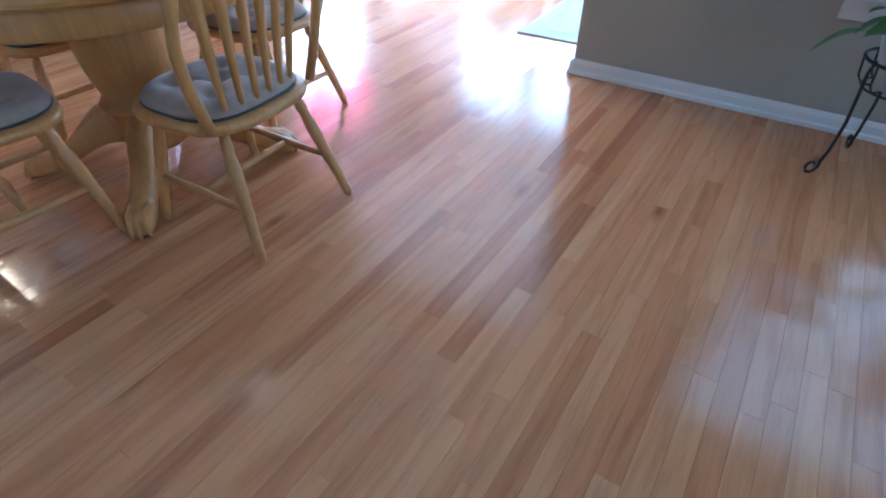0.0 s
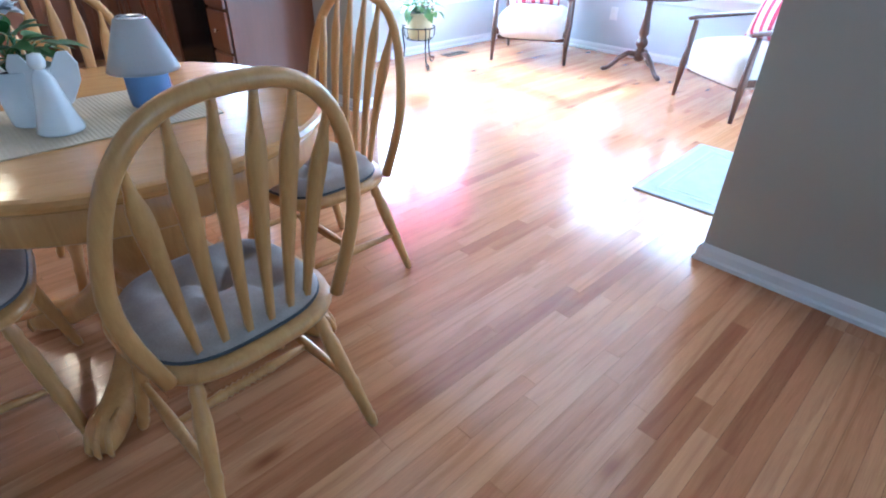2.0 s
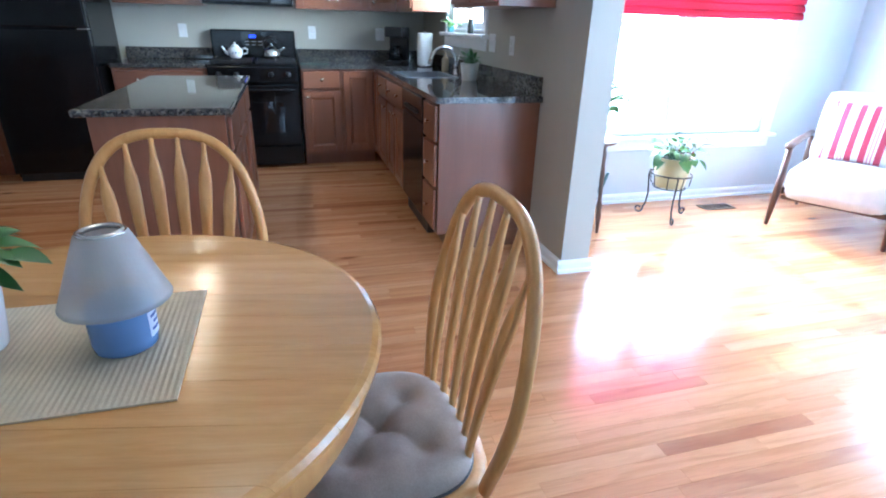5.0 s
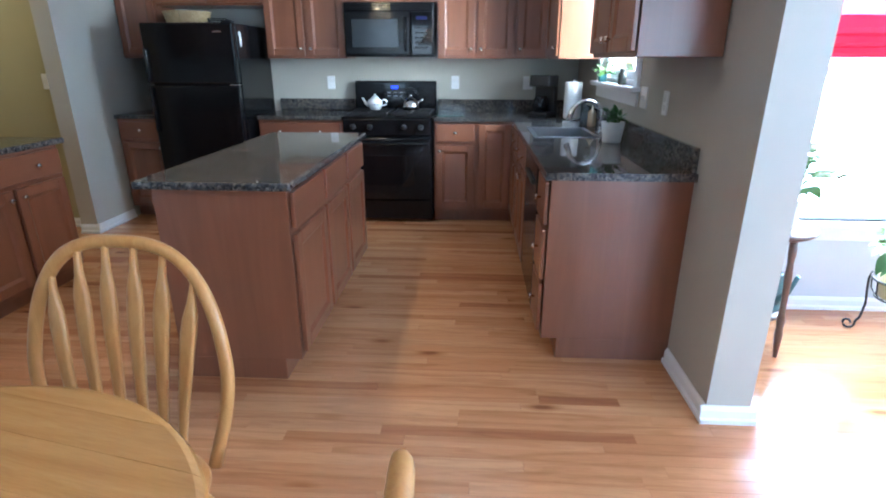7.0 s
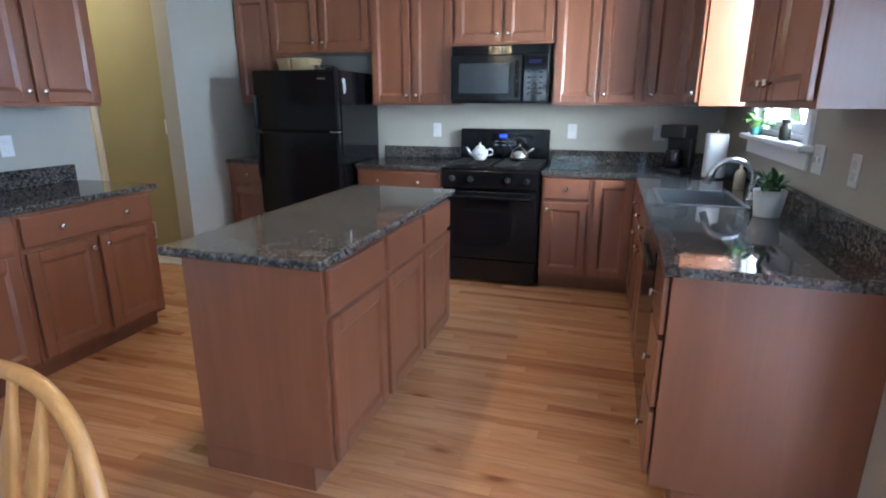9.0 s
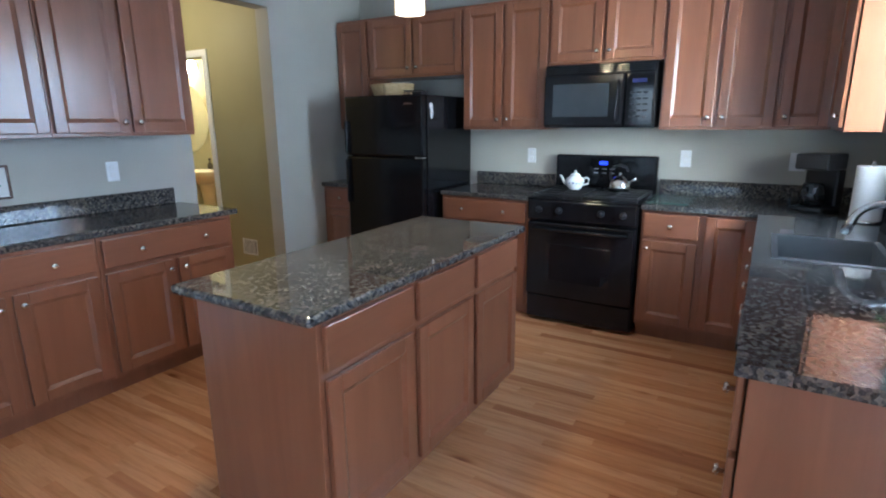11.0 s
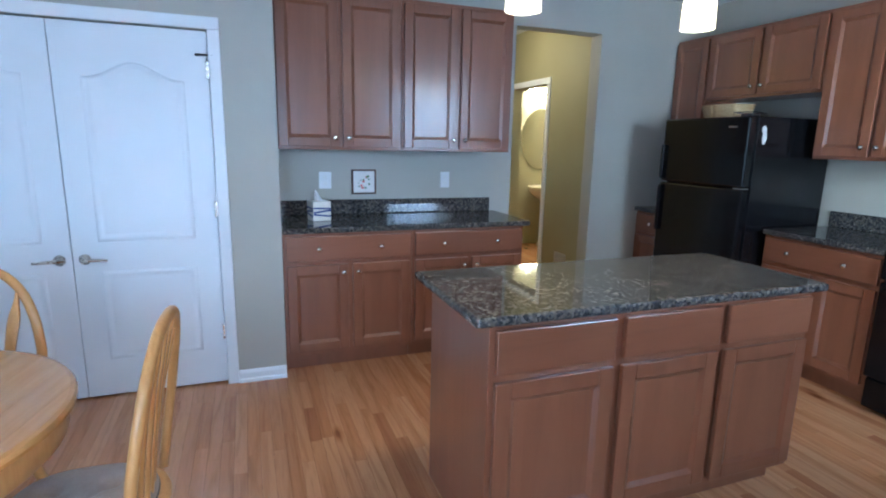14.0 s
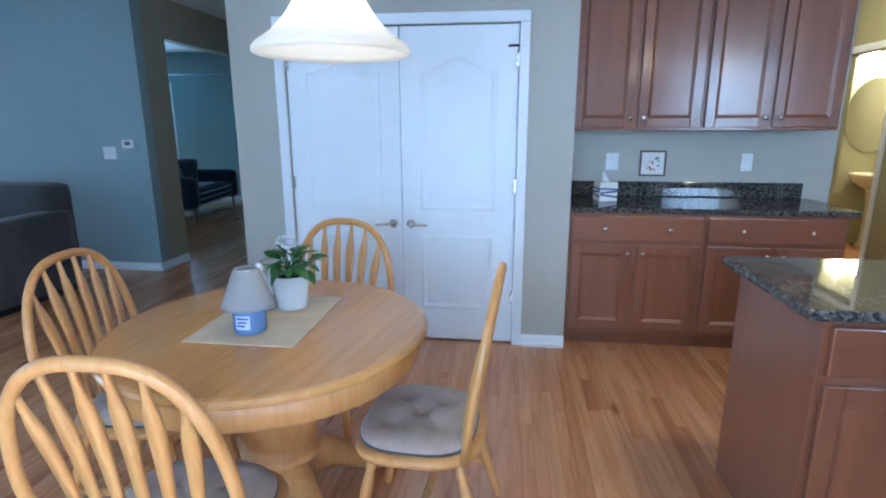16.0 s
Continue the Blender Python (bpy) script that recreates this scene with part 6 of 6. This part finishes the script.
def iron_stand(name, m, h, r, label):
    root = empty(name, m)
    bm = bmesh.new()
    ring = [(r * math.cos(2 * math.pi * k / 32), r * math.sin(2 * math.pi * k / 32), h) for k in range(33)]
    tube(bm, ring, 0.006, 8)
    ring = [(r * 0.8 * math.cos(2 * math.pi * k / 32), r * 0.8 * math.sin(2 * math.pi * k / 32), h - 0.097) for k in range(33)]
    tube(bm, ring, 0.004, 6)
    for k in range(4):
        a = math.pi * k / 4
        tube(bm, [(r * math.cos(a), r * math.sin(a), h), (r * 0.93 * math.cos(a), r * 0.93 * math.sin(a), h - 0.07), (r * 0.8 * math.cos(a), r * 0.8 * math.sin(a), h - 0.097), (-r * 0.8 * math.cos(a), -r * 0.8 * math.sin(a), h - 0.097), (-r * 0.93 * math.cos(a), -r * 0.93 * math.sin(a), h - 0.07), (-r * math.cos(a), -r * math.sin(a), h)], 0.004, 6)
    obj("top_ring", bm, BLACKM, root, smooth=True)
    for k in range(3):
        bm = bmesh.new()
        pts = [(r + 0.004, 0, h + 0.012), (r + 0.006, 0, h), (r + 0.012, 0, h - 0.03), (r + 0.006, 0, h - 0.09), (r - 0.004, 0, h * 0.5), (r + 0.004, 0, h * 0.25), (r + 0.018, 0, 0.055)]
        for j in range(10):
            a = radians(-10 - j * 38)
            rr = 0.030 * (1 - 0.06 * j)
            pts.append((r + 0.048 - rr * math.cos(a), 0, 0.036 + rr * math.sin(a)))
        tube(bm, pts, [0.006] * len(pts), 8)
        ob = obj("scroll_leg", bm, BLACKM, root, smooth=True)
        ob.rotation_euler = (0, 0, radians(-20 + 120 * k))
    return tagged(root, label, "plant stand", "iron plant stands")


iron_stand("plant_stand", pose(-4.03, 4.07, 0), 0.335, 0.14, "black wrought-iron plant stand with scroll feet")


def cream_pot_plant():
    root = empty("cream_pot_plant", pose(-4.03, 4.07, 0.2425))
    pot(root, 0.098, 0.135, 0.215, CREAMPOT)
    plant(root, (0, 0, 0.195), 56, LEAF_B + LEAF_A, 41, 0.07, (10, 85), (0.55, 0.95), 0.15)
    bm = bmesh.new()
    rng = random.Random(6)
    for k in range(10):
        c = Vector((0.10 + rng.uniform(-0.03, 0.05), rng.uniform(-0.05, 0.05), 0.27 + rng.uniform(-0.02, 0.03)))
        lathe(bm, [(0.0, -0.008), (0.008, 0.0), (0.0, 0.008)], 8, c)
    ob = obj("flowers", bm, RED, root, smooth=True)
    ob["kind"] = "stuff"
    return tagged(root, "green plant with red blooms in a cream pot", "plant")


cream_pot_plant()


def two_tier_table():
    root = empty("two_tier_table", pose(-4.06, 3.34, 0))
    for z, r in ((0.60, 0.23), (0.17, 0.17)):
        bm = bmesh.new()
        lathe(bm, [(0.0, z - 0.01), (r - 0.012, z - 0.01), (r, z), (r, z + 0.008), (r - 0.008, z + 0.014), (0.0, z + 0.012)], 36, ends=False)
        obj("shelf", bm, WALNUT, root)
    for k in range(3):
        a = radians(17 + 120 * k)
        bm = bmesh.new()
        us = [0, 0.12, 0.2, 0.3, 0.5, 0.62, 0.68, 0.74, 0.8, 0.9, 1]
        rs = [0.016, 0.018, 0.013, 0.017, 0.014, 0.013, 0.02, 0.015, 0.019, 0.014, 0.01]
        p, q = Vector((0.185 * math.cos(a), 0.185 * math.sin(a), 0.595)), Vector((0.225 * math.cos(a), 0.225 * math.sin(a), 0.0))
        tube(bm, [p.lerp(q, u) for u in us], rs, 10)
        obj("turned_leg", bm, WALNUT, root, smooth=True)
    return tagged(root, "dark walnut two-tier round plant table", "table")


two_tier_table()


def ivy():
    root = empty("ivy_plant", pose(-4.02, 3.38, 0.6145))
    pot(root, 0.07, 0.09, 0.12, WHITEP)
    plant(root, (0, 0, 0.11), 84, LEAF_B, 51, 0.05, (5, 65), (0.5, 0.85), 0.24, LEAFL)
    return tagged(root, "pale green leafy plant in a white pot", "plant")


ivy()


def watering_can():
    root = empty("watering_can", pose(-4.04, 3.40, 0.1845, 0, 0, 20))
    bm = bmesh.new()
    lathe(bm, [(0.08, 0.0), (0.085, 0.005), (0.07, 0.18), (0.065, 0.19), (0.06, 0.185), (0.07, 0.01), (0.0, 0.009)], 24)
    tube(bm, [(0.07, 0, 0.05), (0.13, 0, 0.13), (0.16, 0, 0.22)], [0.018, 0.012, 0.01], 10)
    tube(bm, [(-0.07, 0, 0.16), (-0.12, 0, 0.19), (-0.125, 0, 0.10), (-0.08, 0, 0.05)], 0.008, 8)
    obj("can", bm, gloss("can_teal", (0.06, 0.14, 0.15), 0.35), root, smooth=True)
    return tagged(root, "dark teal watering can on the lower shelf", "watering can")


watering_can()


def rug():
    root = empty("area_rug", pose(-1.375, 3.165, 0.0006, 0, 0, 2))
    boxes("pile", RUGM, [(0, 0.62, 0, 0.88, 0, 0.008)], root, 0.003)
    bm = bmesh.new()
    for i0, i1, z in ((0.012, 0.03, 0.0092), (0.09, 0.10, 0.0092), (0.125, 0.131, 0.0092)):
        for x0, x1, y0, y1 in ((i0, 0.62 - i0, i0, i1), (i0, 0.62 - i0, 0.88 - i1, 0.88 - i0), (i0, i1, i1, 0.88 - i1), (0.62 - i1, 0.62 - i0, i1, 0.88 - i1)):
            box(bm, x0, x1, y0, y1, 0.004, z)
    obj("border_lines", bm, RUGL, root)
    return tagged(root, "pale blue area rug with a lighter border", "rug")


rug()

# -- dining wall --
iron_stand("plant_stand", pose(0.43, 2.45, 0), 0.42, 0.14, "black wrought-iron plant stand with scroll feet")


def dark_plant():
    root = empty("dark_plant", pose(0.43, 2.45, 0.3275))
    pot(root, 0.08, 0.12, 0.16, gloss("pot_grey", (0.30, 0.29, 0.29), 0.4))
    plant(root, (0, 0, 0.15), 30, LEAF_A, 61, 0.05, (10, 80), (0.9, 1.3), 0.15)
    return tagged(root, "dark green plant in a grey pot", "plant")


dark_plant()

# -- hall bathroom --


def bath():
    root = empty("pedestal_sink", pose(-6.80, -3.95, 0, 0, 0, 180))
    bm = bmesh.new()
    lathe(bm, [(0.12, 0.0), (0.12, 0.02), (0.08, 0.08), (0.075, 0.5), (0.10, 0.66), (0.14, 0.70)], 24)
    obj("pedestal", bm, gloss("porcelain_bone", (0.62, 0.56, 0.40), 0.15), root, smooth=True)
    bm = bmesh.new()
    rings = [[(rx * math.cos(a), ry * math.sin(a), z) for a in [2 * math.pi * k / 32 for k in range(32)]] for rx, ry, z in ((0.16, 0.14, 0.69), (0.27, 0.22, 0.78), (0.29, 0.24, 0.84), (0.285, 0.235, 0.855), (0.24, 0.19, 0.85), (0.18, 0.13, 0.76), (0.04, 0.03, 0.73))]
    ring_skin(bm, rings)
    obj("basin", bm, gloss("porcelain_bone_basin", (0.66, 0.60, 0.44), 0.15), root, smooth=True)
    tagged(root, "bone-coloured pedestal sink in the small bathroom", "sink")
    bm = bmesh.new()
    ring_skin(bm, [[(0.30 * math.cos(a), 0.012, 0.42 * math.sin(a)) for a in [2 * math.pi * k / 48 for k in range(48)]], [(0.30 * math.cos(a), 0.0, 0.42 * math.sin(a)) for a in [2 * math.pi * k / 48 for k in range(48)]]])
    ob = obj("oval_mirror", bm, metal("mirror_silver", (0.9, 0.9, 0.9), 0.02))
    ob.matrix_basis = pose(-6.78, -4.198, 1.50)
    tagged(ob, "frameless oval mirror above the pedestal sink", "mirror")
    root = empty("vanity_light", pose(-6.75, -4.2, 2.16, 0, 0, 180))
    boxes("bar", NICKEL, [(-0.25, 0.25, -0.03, 0, -0.03, 0.03)], root, 0.005)
    for x in (-0.11, 0.11):
        bm = bmesh.new()
        lathe(bm, [(0.03, 0.05), (0.05, 0.0), (0.062, -0.07), (0.066, -0.09), (0.0, -0.088)], 20, (x, -0.09, 0))
        g = obj("glass_shade", bm, glow("vanity_glow", (1.0, 0.86, 0.58), 40), root, smooth=True)
        g.visible_shadow = False
    tagged(root, "lit vanity light with frosted glass shades", "lamp")
    bm = bmesh.new()
    lathe(bm, [(0.025, 0.0), (0.032, 0.01), (0.032, 0.06), (0.012, 0.085), (0.01, 0.11), (0.018, 0.112), (0.018, 0.135), (0.0, 0.137)], 18)
    ob = obj("soap_dispenser", bm, gloss("soap_dark", (0.05, 0.04, 0.03), 0.2), None, smooth=True)
    ob.matrix_basis = pose(-6.97, -4.10, 0.852)
    tagged(ob, "dark soap dispenser on the pedestal sink", "soap dispenser")


bath()

# -- great room and front room --


def recliner():
    root = empty("recliner", pose(1.58, -1.02, 0, 0, 0, 180))
    grey = cloth("recliner_grey", (0.065, 0.062, 0.062), (0.045, 0.043, 0.043))
    for nm, s, puff in (("arm", (-0.50, -0.30, -0.46, 0.36, 0.06, 0.71), 0.006), ("arm", (0.30, 0.50, -0.46, 0.36, 0.06, 0.71), 0.006), ("seat", (-0.29, 0.29, -0.50, 0.24, 0.08, 0.50), 0.02), ("backrest", (-0.44, 0.44, 0.18, 0.46, 0.10, 0.93), 0.008)):
        bm = bmesh.new()
        soft_block(bm, *s, puff)
        obj(nm, bm, grey, root, smooth=True)
    boxes("base", BLACKM, [(-0.44, 0.44, -0.40, 0.40, 0.0, 0.09)], root)
    return tagged(root, "charcoal grey upholstered recliner armchair", "armchair")


recliner()


def sofa():
    root = empty("sofa", pose(2.45, -5.35, 0, 0, 0, -82))
    navy = stripes("sofa_navy_stripe", "z", 0.085, [(0.0, (0.012, 0.018, 0.045)), (0.5, (0.34, 0.38, 0.46)), (0.75, (0.015, 0.022, 0.055))])
    dark = cloth("sofa_navy", (0.014, 0.02, 0.045), (0.01, 0.014, 0.032))
    for nm, s, mat in (("seat", (-0.72, 0.72, -0.36, 0.26, 0.20, 0.45), navy), ("backrest", (-0.74, 0.74, 0.22, 0.40, 0.22, 0.84), dark), ("arm", (-0.86, -0.70, -0.38, 0.36, 0.18, 0.64), dark), ("arm", (0.70, 0.86, -0.38, 0.36, 0.18, 0.64), dark)):
        bm = bmesh.new()
        soft_block(bm, *s, 0.02)
        obj(nm, bm, mat, root, smooth=True)
    for x in (-0.76, 0.76):
        for y in (-0.32, 0.32):
            bm = bmesh.new()
            tube(bm, [(x, y, 0.22), (x * 1.01, y * 1.02, 0.0)], [0.03, 0.015], 8)
            obj("leg", bm, WALNUT, root, smooth=True)
    bm = bmesh.new()
    soft_block(bm, -0.2, 0.2, -0.06, 0.06, -0.18, 0.18, 0.03)
    ob = obj("sofa_pillow", bm, cloth("pillow_blue", (0.08, 0.14, 0.26), (0.06, 0.10, 0.2)), None, smooth=True)
    ob.matrix_basis = root.matrix_basis @ pose(-0.42, 0.12, 0.65, -15, 0, 0)
    tagged(ob, "blue pillow leaning on the navy sofa", "pillow")
    return tagged(root, "navy blue striped sofa with dark wooden legs", "sofa")


sofa()

# ---- floor strips ----


def strips():
    rng = random.Random(5)
    root = boxes("floor", SUB, [(-7.5, 5.74, -7.14, 2.94, -0.08, -0.019), (-6.8, -0.9, 2.94, 3.03, -0.08, -0.019), (-4.57, -0.02, 3.03, 6.05, -0.08, -0.019)])
    structure(root, "satin red oak strip floor", "floor")
    width, gap = 0.0572, 0.0007
    unit = bpy.data.meshes.new("plank")
    bm = bmesh.new()
    box(bm, 0, width - gap, 0, 1, -0.019, 0.0)
    bm.to_mesh(unit)
    bm.free()
    unit.materials.append(FLOOR)
    near, rest = [], []
    x = -7.4
    while x < 5.6:
        y = -7.2 - rng.random() * 1.2
        end = 5.95 if -4.47 < x < -0.13 else 2.86
        while y < end:
            ln = rng.choice((0.3, 0.45, 0.6, 0.75, 0.9, 1.1, 1.4)) * rng.uniform(0.85, 1.15)
            y1 = min(y + ln, end)
            if -0.95 < x < 0.3 and 0.6 < y < 2.75 or -3.3 < x < -0.95 and 1.8 < y < 3.2:
                near.append((x, y, y1))
            else:
                rest.append((x, y, y1))
            y = y1
        x += width
    near.sort(key=lambda r: (r[0] + 0.8) ** 2 + (r[1] - 1.8) ** 2)
    rest += near[290:]
    for x, y, y1 in near[:290]:
        ob = new("plank", unit)
        ob.parent = root
        ob.location = (x, y + gap / 2, rng.uniform(-0.0003, 0.0))
        ob.scale = (1, y1 - y - gap, 1)
    verts, faces, tones = [], [], []
    quads = ((0, 1, 3, 2), (0, 4, 5, 1), (2, 3, 7, 6), (0, 2, 6, 4), (1, 5, 7, 3))
    for x, y, y1 in rest:
        b = len(verts)
        for z in (0.0, -0.019):
            for yy in (y + gap / 2, y1 - gap / 2):
                for xx in (x, x + width - gap):
                    verts.append((xx, yy, z))
        t = rng.random()
        for q in quads:
            faces.append(tuple(b + i for i in q))
            tones.append(t)
    me = bpy.data.meshes.new("plank_field")
    me.from_pydata(verts, [], faces)
    me.materials.append(FLOOR)
    at = me.attributes.new("tone", "FLOAT", "FACE")
    at.data.foreach_set("value", tones)
    ob = new("plank_field", me)
    ob.parent = root
    tagged(ob, "red oak floor strips", kind="stuff")


strips()
